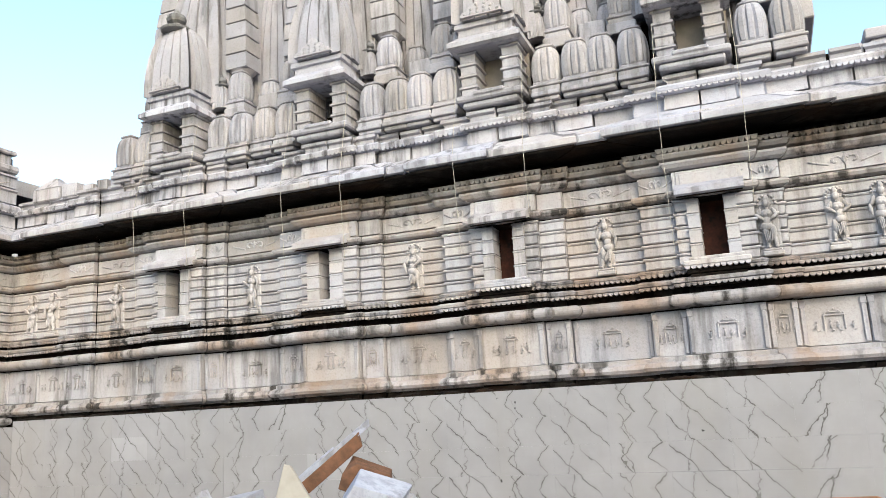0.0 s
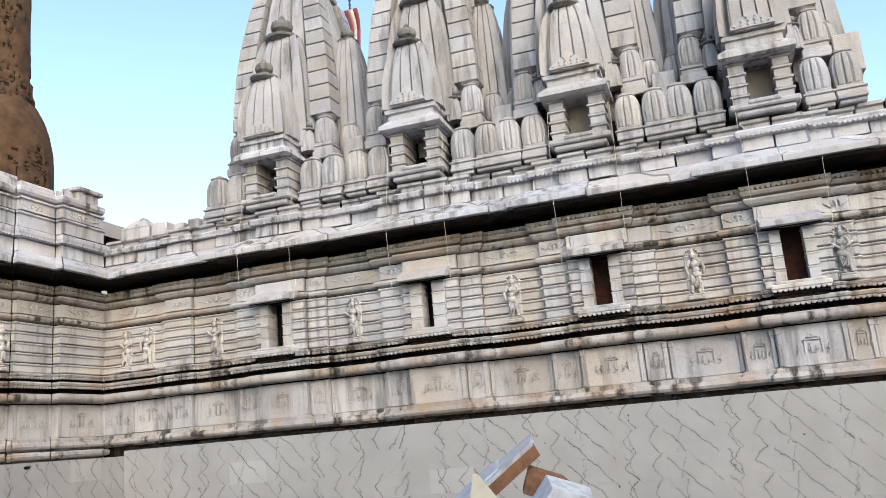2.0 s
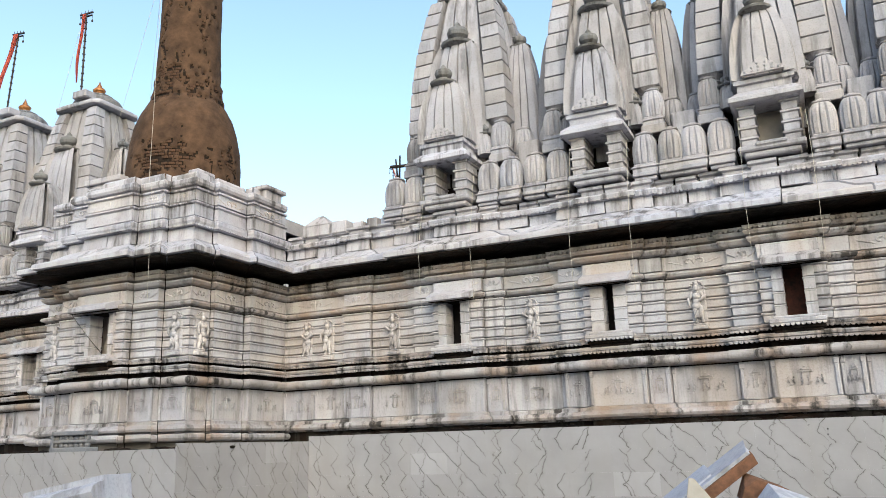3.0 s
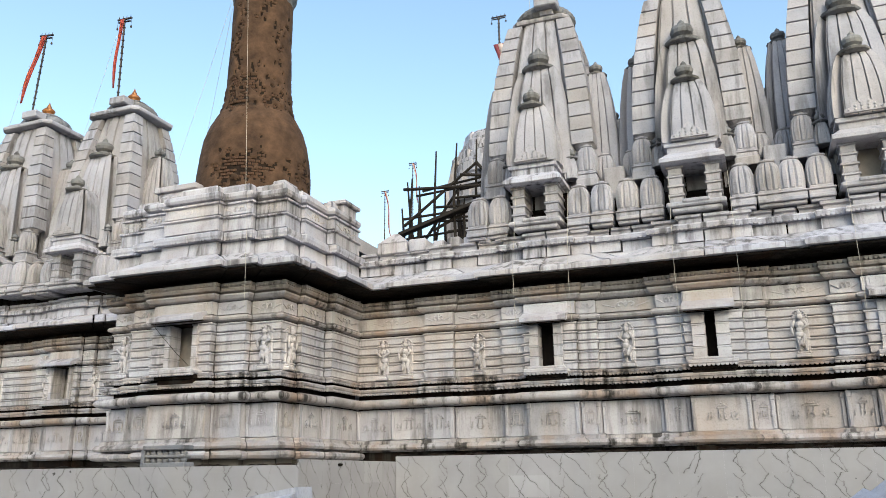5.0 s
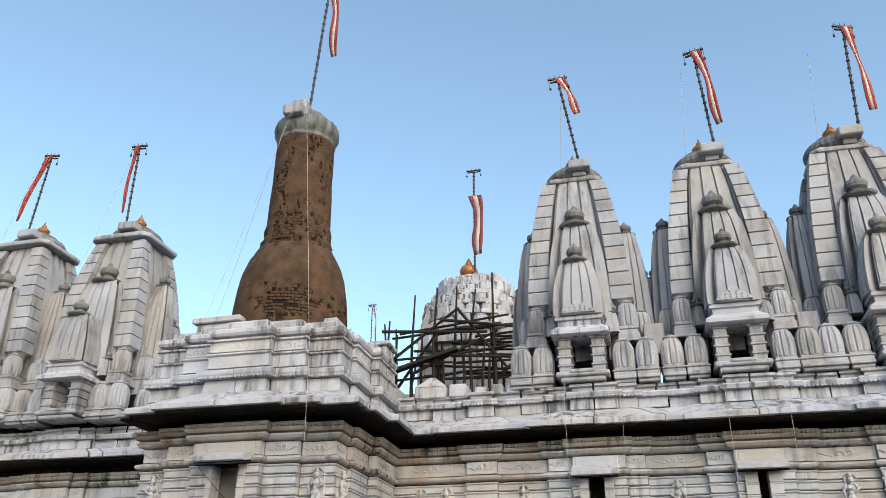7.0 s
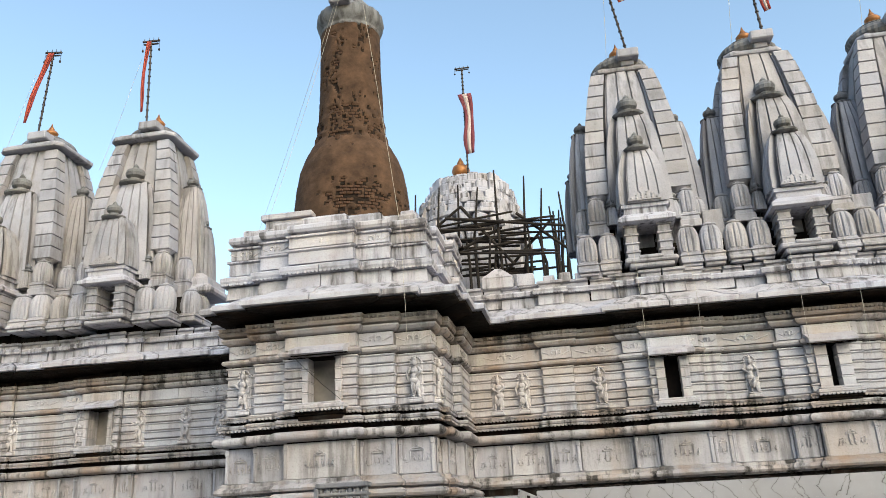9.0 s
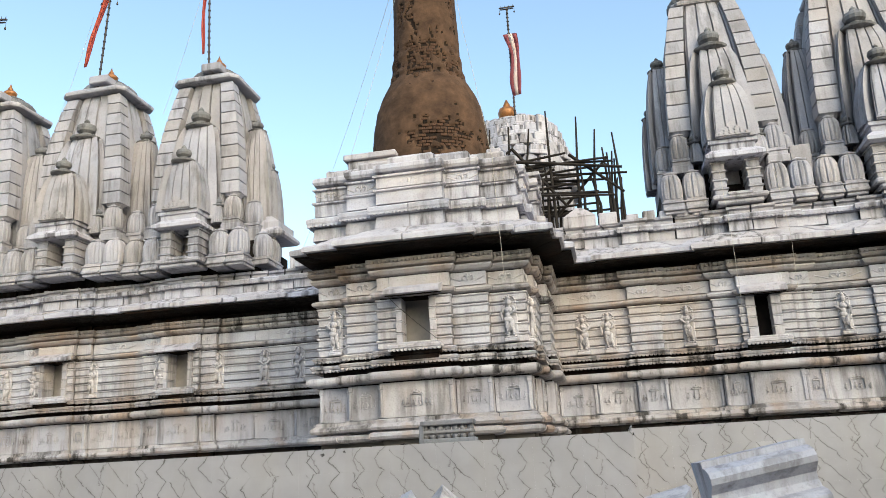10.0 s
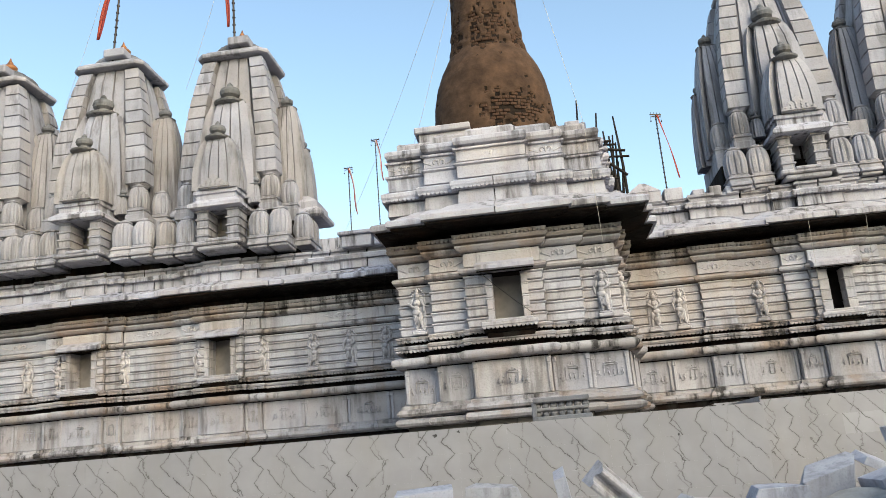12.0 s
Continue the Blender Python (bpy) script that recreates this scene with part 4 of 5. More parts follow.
# flags on the spires
def flag(x, y, z, lean, yaw, length, colours, flip=1, cloth=1.15, sway=0.1, wdt=0.21, drop=0.03):
    """Pole with iron rings and a bell bar; a narrow pennant hangs from the bar."""
    t = thing("temple_flag", pose(x, y, z, 0, lean, 0) @ pose(0, 0, 0, 0, 0, yaw), "narrow red and white temple pennant on a ringed iron pole", "flag", "spire flags")
    bm = bmesh.new()
    rod(bm, (0, 0, -0.1), (0, 0, length), 0.022, 8)
    part("pole", bm, IRON, t)
    for k in range(int(length / 0.17)):
        bm = bmesh.new()
        lathe(bm, [(0.022, 0), (0.036, 0.01), (0.036, 0.03), (0.022, 0.04)], seg=8)
        piece_me = part("ring", bm, IRON, t)
        piece_me.location.z = 0.15 + 0.17 * k
    bm = bmesh.new()
    box(bm, -0.2, 0.2, -0.02, 0.02, length - 0.02, length + 0.02, 0.004)
    box(bm, -0.17, 0.17, -0.02, 0.02, length - 0.09, length - 0.06, 0.004)
    for s in (-0.16, -0.05, 0.05, 0.16):
        rod(bm, (s, 0, length), (s, 0, length + 0.09), 0.012, 6, 0.004)
    bar = part("bell_bar", bm, IRON, t)
    for s in (-0.19, 0.19):
        bm = bmesh.new()
        rod(bm, (s, 0, length), (s, 0, length - 0.2), 0.004, 5)
        lathe(bm, [(0.02, length - 0.26), (0.025, length - 0.24), (0.012, length - 0.2)], s, 0, 8)
        part("bell", bm, IRON, bar)
    stripes = len(colours)
    for i, m in enumerate(colours):
        a0, a1 = -wdt / 2 + wdt * i / stripes, -wdt / 2 + wdt * (i + 1) / stripes
        bm = bmesh.new()
        rows = []
        for j in range(15):
            f = j / 14
            sx = flip * (sway * f + 0.05 * math.sin(f * 5))
            tw = math.cos(0.9 * math.sin(f * 4))
            row = []
            for dy in (-0.004, 0.004):
                for a in (a0, a1):
                    row.append(bm.verts.new((0.03 * flip + sx + a * tw * (1 - 0.25 * f), -0.05 + 0.05 * math.sin(f * 6) + a * 0.3 * math.sin(f * 4) + dy, length - drop - cloth * f)))
            rows.append(row)
        for r0, r1 in zip(rows, rows[1:]):
            for p, q in ((0, 1), (1, 3), (3, 2), (2, 0)):
                bm.faces.new((r0[p], r0[q], r1[q], r1[p]))
        bm.faces.new([rows[0][0], rows[0][1], rows[0][3], rows[0][2]])
        bm.faces.new([rows[-1][2], rows[-1][3], rows[-1][1], rows[-1][0]])
        part("cloth", bm, m, t, smooth=True)
    return t


RWR = (RED, WHITE_CLOTH, RED)
SPY = MAIN_Y - 0.02 + AX - 0.55
flag(MAIN_W[0] + 0.02, SPY, 9.96, -8.5, 10, 2.12, (ORANGE, WHITE_CLOTH, RED), 1, 0.95, 0.22)
flag(MAIN_W[1] + 0.16, SPY, 9.96, -3, -10, 2.27, RWR, 1, 1.8, 0.2)
flag(MAIN_W[2] + 0.3, SPY, 9.96, 4, 15, 2.34, (RED, WHITE_CLOTH, ORANGE), 1, 1.9, 0.3)
flag(MAIN_W[3], SPY, 9.98, -3, 15, 2.2, RWR, 1, 1.6, 0.3)
LPY = LEFT_Y - 0.34 + AX - 0.55
flag(LEFT_W[0] + 0.14, LPY, 10.12, -1, 5, 2.1, (ORANGE, RED), -1, 1.8, 0.12, 0.1)
flag(LEFT_W[1] + 0.14, LPY, 10.12, 4, 5, 2.2, (ORANGE, RED), -1, 1.8, 0.35, 0.15)
flag(LEFT_W[2] - 0.1, LPY, 10.18, 4, 5, 2.0, (ORANGE,), -1, 1.6, 0.25)


# ---------------------------------------------------------------- brick tower on the bay
TX, TY = -12.27, 8.93
tower = thing("brick_tower", pose(TX, TY, 0), "bottle-shaped brown brick tower with mud plaster, on the bay roof", "tower")
PROF = [(1.06, 5.84), (1.07, 6.3), (1.06, 6.7), (1.03, 7.05), (0.97, 7.35), (0.88, 7.6), (0.77, 7.8), (0.7, 7.92), (0.7, 8.0), (0.66, 8.1), (0.645, 8.22), (0.655, 8.3), (0.62, 8.42), (0.6, 9.0), (0.59, 9.6), (0.58, 10.2)]
TAB = [(z, r * 0.93) for r, z in PROF]


def bare(a, z):
    """1 where the mud has fallen off the bricks."""
    p = Vector((math.cos(a) * 2, math.sin(a) * 2, z * 1.3))
    band = 0.5 if 7.85 < z < 8.5 else 0.0
    turn = (a + 1.17 + math.pi) % (2 * math.pi) - math.pi
    low = 0.75 * math.exp(-(turn / 0.45) ** 2 - ((z - 6.6) / 0.32) ** 2) + (0.1 if z > 8.5 else -0.06)
    f = 0.8 * noise.noise(p * 1.3) + 0.95 * noise.noise(p * 5.2) + band + low
    return min(1.0, max(0.0, (f - 0.44) * 12))


bm = bmesh.new()
seg = 160
rows = []
for k in range(200):
    z = 5.84 + (10.2 - 5.84) * k / 199
    ring = []
    for i in range(seg):
        a = 2 * math.pi * i / seg
        p = Vector((math.cos(a) * 2, math.sin(a) * 2, z * 1.6))
        r = curve(z, TAB) + 0.004 + 0.012 * noise.noise(p * 1.1) + 0.005 * noise.noise(p * 7) - 0.034 * bare(a, z)
        ring.append((r * math.cos(a), r * math.sin(a), z))
    rows.append(ring)
loft(bm, rows)
plaster = part("mud_plaster", bm, MUD, tower, "cracked brown mud plaster", True)
plaster.data.materials.append(JOINT)
for f in plaster.data.polygons:
    c = f.center
    if bare(math.atan2(c.y, c.x), c.z) > 0.8:
        f.material_index = 1
bm = bmesh.new()
box(bm, -0.052, 0.052, -0.06, 0.06, 0, 0.044, 0.005)
brick_me = bpy.data.meshes.new("brick")
bm.to_mesh(brick_me)
bm.free()
brick_me.materials.append(BRICK)
rb = random.Random(11)
count = 0
for row in range(72):
    z = 5.95 + 0.057 * row
    r = curve(z + 0.03, TAB)
    n = int(2 * math.pi * r / 0.118)
    for i in range(n):
        a = 2 * math.pi * (i + 0.5 * (row % 2)) / n
        if math.sin(a) > 0.25:
            continue
        if bare(a, z + 0.03) < 0.3 or rb.random() < 0.15 or count > 700:
            continue
        count += 1
        piece("brick", brick_me, tower, pose((r - 0.07) * math.cos(a), (r - 0.07) * math.sin(a), z, 0, 0, math.degrees(a) + 90 + rb.uniform(-3, 3)))
bm = bmesh.new()
lathe(bm, [(0.52, 10.16), (0.56, 10.2), (0.53, 10.24), (0.54, 10.28), (0.59, 10.33), (0.62, 10.42), (0.615, 10.5), (0.6, 10.58), (0.5, 10.66), (0.44, 10.7), (0.4, 10.74), (0.34, 10.86), (0.2, 10.92), (0.1, 10.95)], 0, 0, 48, 0.015, 24)
part("ribbed_crown", bm, CROWN, tower, "grey stone ribbed crown", True)
bm = bmesh.new()
box(bm, -0.19, 0.19, -0.76, -0.3, 10.5, 10.72, 0.02)
box(bm, -0.14, 0.14, -0.5, 0.2, 10.72, 11.02, 0.05)
part("pole_bracket", bm, MARBLE_SPIRE, tower, "grey stone block that holds the flagpole")
flag(TX + 0.1, TY - 0.2, 11.0, 4, 10, 3.1, (RED, WHITE_CLOTH, RED), 1, 1.9, 0.35)


# ---------------------------------------------------------------- cords that hang down the walls
def cord(x0, y0, z0, x1, y1, z1, sag=0.0, r=0.0032, mat=ROPE, label="thin pale cord hanging over the temple wall"):
    ob = thing("hanging_cord", Matrix(), label, "cord", "hanging cords")
    bm = bmesh.new()
    pts = []
    for k in range(13):
        f = k / 12
        pts.append(Vector((x0 + (x1 - x0) * f + 0.002 * math.sin(f * 17 + x0), y0 + (y1 - y0) * f, z0 + (z1 - z0) * f - sag * 4 * f * (1 - f))))
    rings = [[p + Vector((r * math.cos(q), r * math.sin(q), 0)) for q in (0, 1.257, 2.513, 3.77, 5.027)] for p in pts]
    loft(bm, rings)
    part("strand", bm, mat, ob)


for c in MAIN_W:
    for s, low in ((-0.42, 3.3), (0.42, 3.75)):
        low += 0.15 * math.sin(c * 7 + s)
        cord(c + s, MAIN_Y - 0.3, 5.9, c + s * 1.02, MAIN_Y - 0.6, 4.66)
        cord(c + s * 1.02, MAIN_Y - 0.61, 4.67, c + s, MAIN_Y - 0.5, low)
cord(-11.75, TY - 1.3, 10.6, -11.0, 6.9, 5.7)
cord(-11.0, 6.95, 5.7, -10.95, 6.95, 3.9)
cord(-12.25, TY - 0.75, 10.6, -13.6, 8.1, 6.0, 0.15)
cord(-12.3, TY - 0.75, 10.6, -15.6, 11.0, 5.4, 0.3)
cord(-12.66, 7.08, 3.87, -11.95, 7.09, 3.2, 0.02, 0.006, IRON, "dark cord slung across the boarded bay window")
for c in LEFT_W:
    cord(c - 0.1, LPY, 11.8, c - 0.95, LPY + 0.1, 9.2, 0.1, 0.004)
for c in MAIN_W[:3]:
    cord(c - 0.25, SPY, 11.8, c - 0.4, SPY + 0.3, 9.5, 0.05, 0.004)


# ---------------------------------------------------------------- scaffolding and the tall spire behind
scaffold = thing("bamboo_scaffold", pose(-11.65, 21.2, 8.0), "dark bamboo scaffolding tied round a spire under repair", "scaffold")
rs = random.Random(5)
uprights = [(-2.95, 0.0, 3.3), (-2.6, 0.3, 3.1), (-2.05, 0.1, 4.2), (-1.15, -0.3, 4.2), (-0.6, 0.0, 4.35), (0.05, -0.2, 4.1), (0.85, -0.3, 4.6), (1.6, 0.0, 4.4), (2.15, -0.2, 3.8), (2.55, 0.2, 3.3), (2.95, 0.0, 3.7)]
uprights += [(rs.uniform(-3.0, 2.95), rs.uniform(-0.4, 0.6), rs.uniform(1.9, 3.3)) for k in range(24)]
for x, y, top in uprights:
    bm = bmesh.new()
    mid = Vector((x + rs.uniform(-0.08, 0.08), y, top * 0.55))
    rod(bm, (x, y, 0), mid, 0.055, 7, 0.048)
    rod(bm, mid, (x + rs.uniform(-0.2, 0.16), y, top), 0.048, 7, 0.026)
    part("pole", bm, BAMBOO, scaffold)
for level in (1.3, 1.8, 2.3, 2.75):
    for k in range(9):
        x, y = rs.uniform(-3.1, 0.9), rs.uniform(-0.5, 0.6)
        z = level + rs.uniform(-0.16, 0.16)
        run = min(rs.uniform(1.2, 3.0), 3.15 - x)
        bm = bmesh.new()
        rod(bm, (x, y, z), (x + run, y + rs.uniform(-0.2, 0.2), z + rs.uniform(-0.3, 0.2)), 0.046, 7, 0.036)
        part("ledger", bm, BAMBOO, scaffold)
for x0, z0, x1, z1, y in ((-2.9, 2.75, 0.6, 2.5, -0.5), (-0.9, 3.0, 3.0, 2.35, -0.5), (-2.9, 1.5, -0.4, 3.4, -0.45), (-0.4, 3.4, 1.2, 1.3, -0.4), (-2.6, 1.0, -1.2, 3.0, 0.3), (0.8, 1.1, 2.6, 3.0, 0.2), (-1.9, 1.3, 0.9, 2.6, -0.3), (1.4, 3.0, 3.0, 1.6, -0.3)):
    bm = bmesh.new()
    rod(bm, (x0, y, z0), (x1, y + 0.1, z1), 0.055, 7, 0.045)
    part("brace", bm, BAMBOO, scaffold)
bm = bmesh.new()
box(bm, -2.6, 0.2, -0.62, -0.34, 1.95, 2.05)
part("plank", bm, BAMBOO, scaffold).rotation_euler.y = radians(-16)

far = thing("main_spire", pose(-12.22, 24.7, 0), "white stepped domed main spire with gilded pot finial", "spire")
rf = random.Random(9)
bm = bmesh.new()
loft(bm, [ribbed(0, 0, h, z, 1.0, 0.06) for h, z in ((1.75, 0), (1.75, 11.0), (1.65, 11.7), (1.5, 12.4), (1.2, 13.1), (0.8, 13.75))])
part("tower_body", bm, MARBLE_SPIRE, far)
for k in range(132):
    lev = k % 6
    a = 2 * math.pi * (k // 6) / 22 + 0.14 * (lev % 2)
    zz = (10.9, 11.4, 11.9, 12.38, 12.85, 13.25)[lev]
    r = (1.95, 1.9, 1.8, 1.66, 1.45, 1.15)[lev] + rf.uniform(-0.05, 0.08)
    bm = bmesh.new()
    s = rf.uniform(0.24, 0.33)
    top = zz + rf.uniform(0.42, 0.62)
    box(bm, -s, s, -s, s, zz, zz + 0.16, 0.02)
    box(bm, -s * 0.8, s * 0.8, -s * 0.8, s * 0.8, zz + 0.16, top - 0.1, 0.03)
    box(bm, -s * 0.55, s * 0.55, -s * 0.55, s * 0.55, top - 0.1, top, 0.03)
    bmesh.ops.transform(bm, matrix=pose(r * math.cos(a), r * math.sin(a), 0, 0, 0, math.degrees(a)), verts=bm.verts)
    part("stepped_block", bm, MARBLE_WHITE, far)
bm = bmesh.new()
lathe(bm, [(0.7, 13.7), (0.78, 13.8), (0.7, 13.95), (0.5, 14.1), (0.3, 14.2)], -0.2, 0, 32, 0.03, 16)
part("ribbed_crown", bm, MARBLE_WHITE, far)
bm = bmesh.new()
lathe(bm, [(0.18, 14.15), (0.3, 14.25), (0.36, 14.42), (0.3, 14.6), (0.12, 14.68), (0.14, 14.76), (0.02, 15.0)], -0.26, 0, 16)
part("finial", bm, GILT, far, "gilded pot finial", True)
flag(-12.15, 24.3, 14.0, 0, 0, 4.7, (PINK, WHITE_CLOTH, PINK), 1, 2.6, 0.12, 0.36, 1.2).scale = (1.5, 1.5, 1.0)


# ---------------------------------------------------------------- tiled base wall, ground and rubble
ground = new("ground", mesh_of("ground", [(-1500, -1500, 0), (1500, -1500, 0), (1500, 1500, 0), (-1500, 1500, 0)], [(0, 1, 2, 3)], EARTH))
tagged(ground, "dusty bare ground in front of the temple", "ground", kind="structure")
base = thing("wall_5", Matrix(), "veined marble tiled retaining wall below the temple", "wall", kind="structure")
BM_Y, BB_Y, BX = 8.93, 6.15, -9.5
bm = bmesh.new()
box(bm, BX, 4.3, BM_Y + 0.02, 9.9, 0, 1.905)
box(bm, -25.0, BX - 0.02, BB_Y + 0.02, 10.5, 0, 1.765)
part("core", bm, GROUT, base)
TH, TW = 0.292, 0.584
tile_me = []
for wd, tm in ((TW, TILE_A), (TW, TILE_B), (TW, TILE_C)):
    bm = bmesh.new()
    box(bm, -wd / 2 + 0.0003, wd / 2 - 0.0003, -0.0, 0.02, -TH / 2 + 0.0008, TH / 2 - 0.0008)
    me = bpy.data.meshes.new("tile")
    bm.to_mesh(me)
    bm.free()
    me.materials.append(tm)
    tile_me.append(me)
rows_n = 6
rt = random.Random(3)
PRINTS = [rt.choice((0, 0, 0, 1, 1, 2)) for k in range(40)]
for r in range(rows_n):
    for x0, x1, y, top in ((BX + 0.01, 4.2, BM_Y, 1.915), (-25.0, BX, BB_Y, 1.775)):
        z = top - TH * (r + 0.5)
        n = int((x1 - x0) / TW)
        for i in range(n):
            x = (x0 + TW * (i + 0.5)) if y == BM_Y else (x1 - TW * (i + 0.5))
            piece("tile", tile_me[PRINTS[i % 40] if rt.random() < 0.9 else rt.randrange(3)], base, pose(x, y + rt.uniform(-0.0015, 0.0015), z))
    for i in range(5):
        piece("tile", tile_me[i % 2], base, pose(BX, BB_Y + TW * (i + 0.5), 1.84 - TH * (r + 0.5), 0, 0, 90))
# crumbling mortar bed along the top edge
rm = random.Random(8)
bm = bmesh.new()
for k in range(260):
    x = rm.uniform(-24, 4)
    y = (BM_Y + 0.25 if x > BX else BB_Y + 0.9) + rm.uniform(-0.1, 0.25)
    s = rm.uniform(0.02, 0.07)
    ball(bm, (x, y, (1.905 if x > BX else 1.765) + s * 0.3), (s * 2.2, s, s * 0.6), (0, 0, rm.uniform(0, 90)))
dirt = part("mortar_crumbs", bm, SOOT_SHADE, None)
tagged(dirt, "black mouldy mortar crumbs along the plinth foot", "debris", kind="stuff")


def chunk_mesh(seed, sx, sy, sz, rough=0.12, mat=SLAB):
    """A sawn block with knocked corners, one end broken off at a slant."""
    r = random.Random(seed)
    bm = bmesh.new()
    bmesh.ops.create_cube(bm, size=1.0)
    for v in bm.verts:
        v.co = Vector((v.co.x * sx * (1 - rough * r.random()), v.co.y * sy * (1 - rough * r.random()), v.co.z * sz * (1 - rough * r.random())))
    for k in range(2):
        nrm = Vector((r.choice((-1, 1)), r.uniform(-0.8, 0.8), r.uniform(-0.6, 0.9)))
        at = Vector((nrm.x * sx * r.uniform(0.3, 0.42), 0, nrm.z * sz * 0.4))
        g = bmesh.ops.bisect_plane(bm, geom=list(bm.verts) + list(bm.edges) + list(bm.faces), plane_co=at, plane_no=nrm, clear_outer=True)
        bmesh.ops.contextual_create(bm, geom=[e for e in g["geom_cut"] if isinstance(e, bmesh.types.BMEdge)])
    bmesh.ops.bevel(bm, geom=list(bm.edges), offset=0.008, segments=2, affect="EDGES", profile=0.6)
    me = bpy.data.meshes.new("stone_block")
    bmesh.ops.recalc_face_normals(bm, faces=bm.faces)
    bm.to_mesh(me)
    bm.free()
    me.materials.append(mat)
    return me


def heap_height(x, y):
    f = min(1, max(0, (x + 7.5) / 2.5))
    yc = 4.8 + 1.6 * f
    h = 0.72 + 0.08 * math.sin(x * 1.7) + 0.04 * math.sin(x * 4.3 + y * 2)
    h += 0.32 * math.exp(-((x + 3.4) / 0.9) ** 2) + 0.06 * math.exp(-((x + 8.2) / 0.8) ** 2)
    return h * math.exp(-((y - yc) / 0.95) ** 2) + 0.68 * math.exp(-((x + 8.5) / 0.7) ** 2 - ((y - 3.9) / 0.65) ** 2)


nx, ny = 150, 26
verts, faces = [], []
for i in range(nx + 1):
    for j in range(ny + 1):
        x, y = -17 + 21 * i / nx, 2.7 + (3.4 + 2.6 * min(1, max(0, (i / nx * 21 - 9.4) / 2))) * j / ny
        h = heap_height(x, y) * min(1, j / 4, (ny - j) / 3) * min(1, i / 6, (nx - i) / 6)
        verts.append((x, y, h + 0.1 * noise.noise(Vector((x * 2.2, y * 2.2, 3))) * min(1, h * 3) - 0.01))
for i in range(nx):
    for j in range(ny):
        a = i * (ny + 1) + j
        faces.append((a, a + ny + 1, a + ny + 2, a + 1))
heap = new("rubble_heap", mesh_of("rubble_heap", verts, faces, plain("rubble dust", (0.45, 0.43, 0.4), (0.26, 0.24, 0.22), 3, 0.95, 0.9)))
tagged(heap, "long heap of stone dust and building rubble", "rubble", kind="stuff")
CH = [chunk_mesh(k, *d) for k, d in enumerate(((0.5, 0.3, 0.14), (0.62, 0.34, 0.2), (0.38, 0.3, 0.24), (0.8, 0.34, 0.1), (0.3, 0.22, 0.16), (0.45, 0.42, 0.12)))]
rc = random.Random(21)


def block(m, me, label="broken block of pale marble lying on the rubble heap"):
    ob = new("stone_block", me)
    ob.matrix_basis = m
    tagged(ob, label, "stone block", "rubble blocks")
    return ob


for k in range(110):
    x = rc.uniform(-15.5, 3.0)
    y = 4.8 + 1.6 * min(1, max(0, (x + 7.5) / 2.5)) + rc.uniform(-1.0, 0.6)
    block(pose(x, y, heap_height(x, y) - 0.02, rc.uniform(-18, 18), rc.uniform(-18, 18), rc.uniform(0, 180)), rc.choice(CH))

MORTAR = plain("mortar-caked broken edge", (0.2, 0.1, 0.06), (0.09, 0.05, 0.032), 9, 0.95, 0.9)
# the tilted broken slab with a mortar-caked edge, propped on the heap
slab = thing("broken_slab", pose(-3.36, 6.75, 1.26, 14, -36, 4), "tilted broken marble slab with orange mortar edge, propped on rubble", "stone slab")
part("slab_face", (lambda b: (b.from_mesh(chunk_mesh(31, 1.15, 0.46, 0.06, 0.1)), b)[1])(bmesh.new()), SLAB, slab).location = (0, 0, 0.06)
part("mortar_edge", (lambda b: (b.from_mesh(chunk_mesh(32, 0.8, 0.12, 0.12, 0.2)), b)[1])(bmesh.new()), MORTAR, slab, "orange brick and mortar along its edge").matrix_basis = pose(0.16, -0.2, 0.0, 0, 0, 0)
block(pose(-2.82, 6.62, 1.2, 8, 22, 20), chunk_mesh(33, 0.5, 0.3, 0.28, 0.2, MORTAR), "brown mortar-caked stone lump on the rubble heap")
block(pose(-2.62, 6.3, 1.1, 20, 18, 35), chunk_mesh(34, 0.62, 0.42, 0.26, 0.2), "clean white broken marble block on the rubble heap")
bm = bmesh.new()
tri = [(-0.2, 0.0), (0.24, 0.0), (0.2, 0.06), (-0.09, 0.44), (-0.14, 0.45), (-0.2, 0.1)]
loft(bm, [[(x * f, y, z * f) for x, z in tri] for f, y in ((0.97, -0.025), (1.0, -0.018), (1.0, 0.02), (0.97, 0.027))])
offcut = part("stone_block", bm, plain("cream stone", (0.36, 0.335, 0.3), (0.28, 0.255, 0.225), 4), None)
offcut.matrix_basis = pose(-3.3, 6.25, 0.93, -14, 0, 8)
tagged(offcut, "thin triangular cream stone offcut standing in the rubble", "stone block", "rubble blocks")
block(pose(-3.72, 6.8, 1.13, 14, -36, 4), chunk_mesh(41, 1.0, 0.5, 0.05, 0.1), "thin grey-streaked marble slab leaning on the rubble heap")
block(pose(-4.2, 6.45, 0.98, 6, -10, 10), chunk_mesh(36, 0.8, 0.4, 0.2, 0.15), "grey moulded marble block lying on the rubble heap")
block(pose(-4.75, 6.5, 0.92, 30, -10, 50), chunk_mesh(37, 0.4, 0.3, 0.16, 0.2))
block(pose(0.62, 6.5, 0.92, 0, 0, 10), chunk_mesh(38, 0.5, 0.3, 0.24, 0.12, BRICK_RED), "broken orange brick lump on the rubble heap")
block(pose(-8.6, 5.7, 1.05, 25, 20, 30), chunk_mesh(39, 0.5, 0.3, 0.1, 0.2), "thin white marble offcut in the rubble")
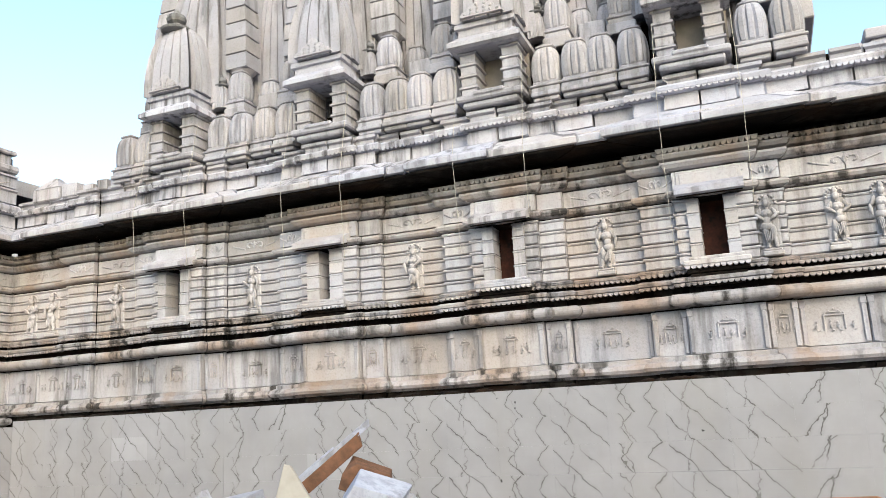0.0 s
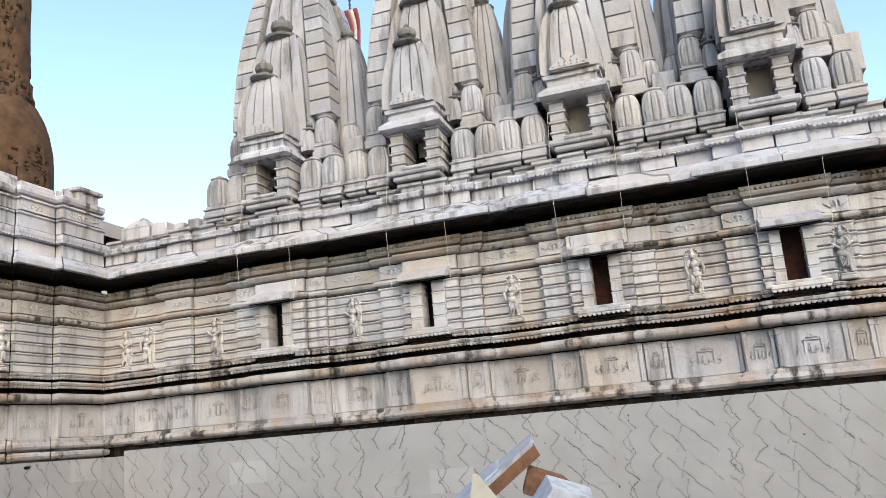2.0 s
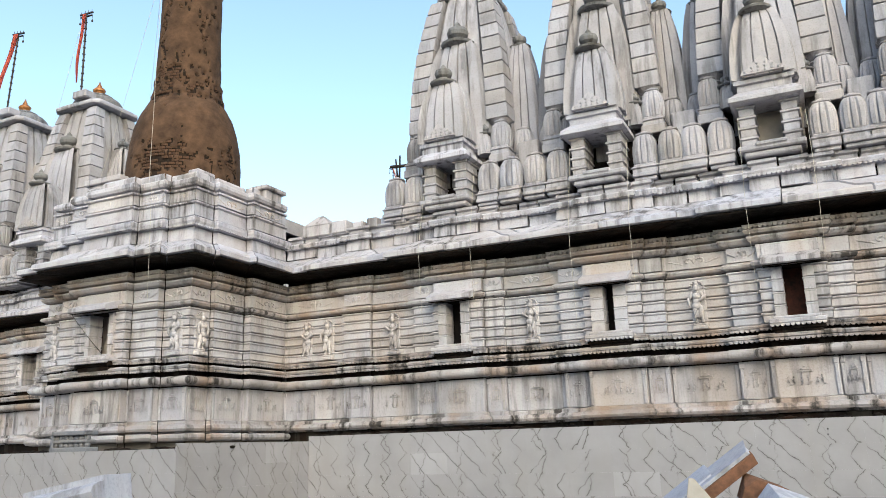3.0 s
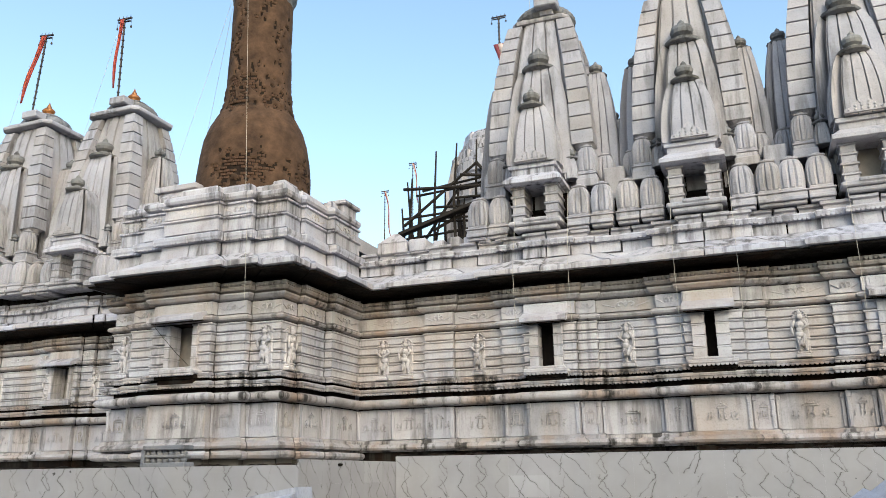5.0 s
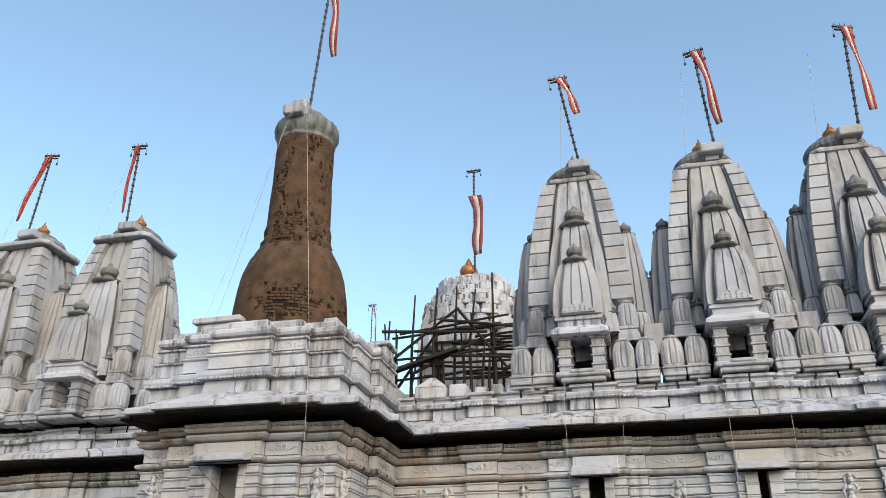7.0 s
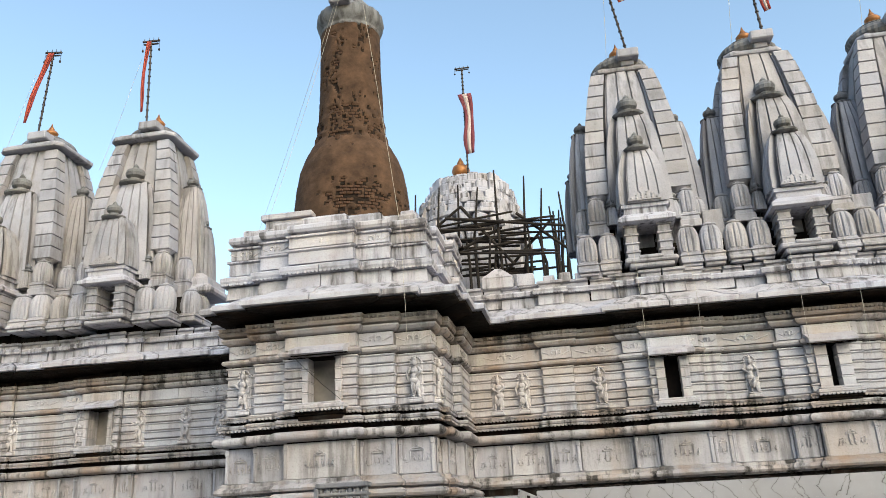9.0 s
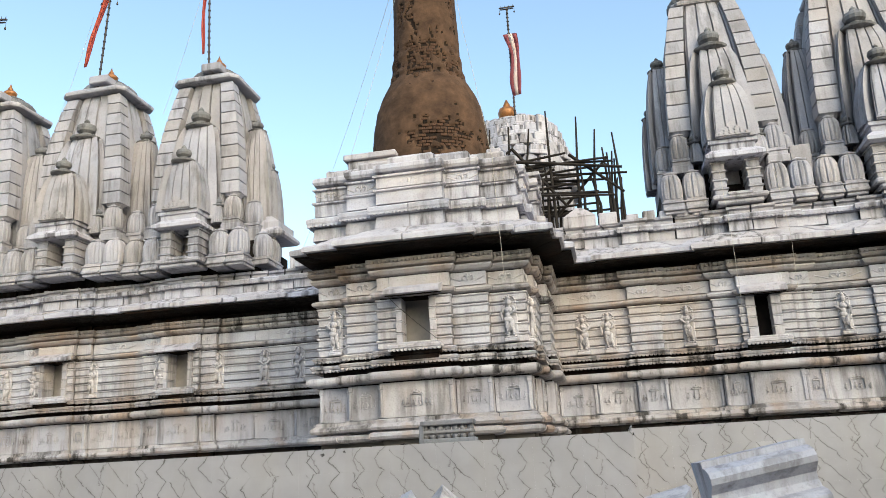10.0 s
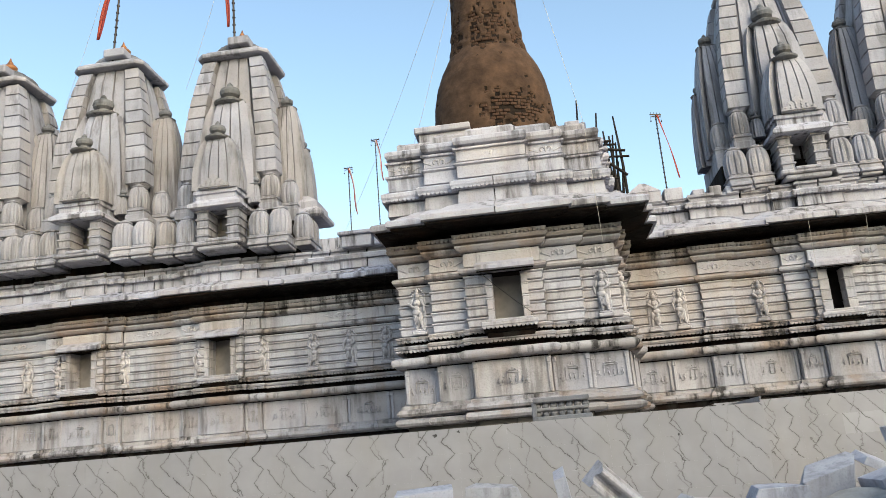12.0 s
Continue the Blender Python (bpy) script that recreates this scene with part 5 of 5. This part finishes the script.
for x, y, z, sx, sz, rx, ry in ((-13.3, 4.8, 1.02, 0.72, 0.26, 5, -3), (-12.5, 4.8, 1.02, 0.6, 0.24, 3, 5), (-9.85, 4.8, 0.86, 0.6, 0.16, 4, 0), (-9.3, 4.9, 0.92, 0.75, 0.36, 12, -14), (-8.75, 4.8, 0.86, 0.5, 0.3, 3, -15)):
    block(pose(x, y, z, rx, ry, rc.uniform(-20, 20)), chunk_mesh(50 + int(-x * 7), sx, 0.4, sz, 0.15))
block(pose(-11.85, 4.8, 1.02, 12, 80, 10), chunk_mesh(60, 0.62, 0.4, 0.12, 0.1), "upright marble slab standing in the rubble heap")


def moulded_block(m, length, s, label):
    """A carved length of moulding: flat bed, two rounded beads and a hollow between."""
    ob = thing("carved_stone", m, label, "carved stone", "rubble blocks")
    prof = [(0, 0), (0.42, 0), (0.44, 0.04), (0.44, 0.09), (0.4, 0.12), (0.33, 0.14), (0.3, 0.19), (0.31, 0.24), (0.36, 0.27), (0.41, 0.3), (0.43, 0.34), (0.41, 0.38), (0.35, 0.41), (0.3, 0.42), (0.3, 0.46), (0, 0.48)]
    verts = [(x, -y * s, z * s) for x in (-length / 2, length / 2) for y, z in prof]
    k = len(prof)
    faces = [(i, (i + 1) % k, k + (i + 1) % k, k + i) for i in range(k)] + [tuple(range(k - 1, -1, -1)), tuple(range(k, 2 * k))]
    piece("moulding", mesh_of("moulding", verts, faces, SLAB), ob)
    return ob


moulded_block(pose(-8.52, 4.1, 0.88, -4, -10, 8), 0.9, 1.25, "carved blue-grey marble moulding block on the rubble heap")
moulded_block(pose(-11.4, 4.9, 0.86, 20, 40, 30), 0.8, 0.55, "ridged marble moulding block leaning in the rubble")

moulded_block(pose(-4.45, 6.4, 0.86, 0, -28, 10), 0.6, 0.42, "pale carved marble moulding lying on the rubble heap")
moulded_block(pose(-3.95, 6.3, 0.84, 10, 8, 25), 0.55, 0.45, "white carved marble moulding lying beside a slab")

# carved balustrade fragment on the ledge before the bay
frag = thing("balustrade_fragment", pose(-11.75, 6.55, 1.765), "grey carved stone balustrade fragment standing on the ledge", "carved stone")
for name, x0, x1, z0, z1, d in (("bottom_rail", -0.36, 0.36, 0, 0.07, 0.11), ("middle_rail", -0.33, 0.33, 0.13, 0.17, 0.09), ("top_rail", -0.34, 0.34, 0.23, 0.29, 0.11)):
    bm = bmesh.new()
    box(bm, x0, x1, -d, d, z0, z1, 0.012)
    part(name, bm, CROWN, frag)
for k in range(7):
    bm = bmesh.new()
    lathe(bm, [(0.03, 0.065), (0.045, 0.1), (0.03, 0.13), (0.045, 0.19), (0.03, 0.235)], -0.29 + 0.097 * k, -0.03, 8)
    part("baluster", bm, CROWN, frag)
bm = bmesh.new()
box(bm, -0.36, -0.3, -0.1, 0.1, 0.06, 0.24, 0.01)
part("end_post", bm, CROWN, frag)

# loose blocks on the roofs
def roof_block(x0, x1, y0, y1, z0, z1, peak=0.0, cap=0.0):
    bm = bmesh.new()
    box(bm, x0, x1, y0, y1, z0, z1, 0.015)
    if cap:
        box(bm, x0 - 0.06, x1 + 0.06, y0 - 0.06, y1 + 0.06, z1, z1 + cap, 0.015)
    if peak:
        cx, cy = (x0 + x1) / 2, (y0 + y1) / 2
        loft(bm, [[(x0, y0, z1), (x1, y0, z1), (x1, y1, z1), (x0, y1, z1)], [(cx - 0.05, cy - 0.05, z1 + peak), (cx + 0.05, cy - 0.05, z1 + peak), (cx + 0.05, cy + 0.05, z1 + peak), (cx - 0.05, cy + 0.05, z1 + peak)]])
    ob = part("roof_stone", bm, MARBLE_WHITE, None)
    tagged(ob, "pale dressed stone block sitting on the parapet", "stone block", "parapet stones")


roof_block(-13.42, -12.68, 7.86, 8.3, 5.85, 6.26, cap=0.1)
roof_block(-11.2, -10.98, 7.9, 8.3, 5.85, 6.2)
roof_block(-10.8, -10.55, 9.1, 9.55, 5.9, 6.1, cap=0.07)
roof_block(-10.2, -9.65, 9.68, 10.1, 5.3, 5.5, peak=0.2)
roof_block(-9.6, -9.3, 9.68, 10.1, 5.3, 5.52)
for k in range(5):
    roof_block(-9.15 + 0.27 * k, -8.95 + 0.27 * k, 9.66, 10.0, 5.3, 5.44 + 0.03 * (k % 2))
roof_block(-15.3, -14.75, 10.3, 10.8, 5.3, 5.52, cap=0.07)
roof_block(-14.7, -14.25, 10.32, 10.7, 5.3, 5.46)
roof_block(2.0, 3.6, 11.8, 13.2, 5.3, 6.2, cap=0.14)

# distant shrine roof with slim masts
bm = bmesh.new()
box(bm, -24, 2, 20.5, 22.6, 0, 8.0)
shrine = part("far_shrine", bm, MARBLE_WHITE, None)
tagged(shrine, "plain pale shrine block behind the roofs", "building")
bm = bmesh.new()
box(bm, -23, -15, 29, 32, 0, 11.0)
hall = part("far_hall", bm, MARBLE_WHITE, None)
tagged(hall, "plain pale hall block far behind the roofs", "building")
flag(-7.36, 22.0, 8.0, 0, 20, 3.9, (ORANGE,), 1, 2.2, 0.5, 0.07)
flag(-19.6, 30.0, 11.0, 0, 0, 3.45, (RED, WHITE_CLOTH), 1, 2.2, 0.35, 0.1)
flag(-18.4, 30.5, 11.0, 0, 0, 4.85, (WHITE_CLOTH, RED), 1, 2.0, 0.3, 0.1)
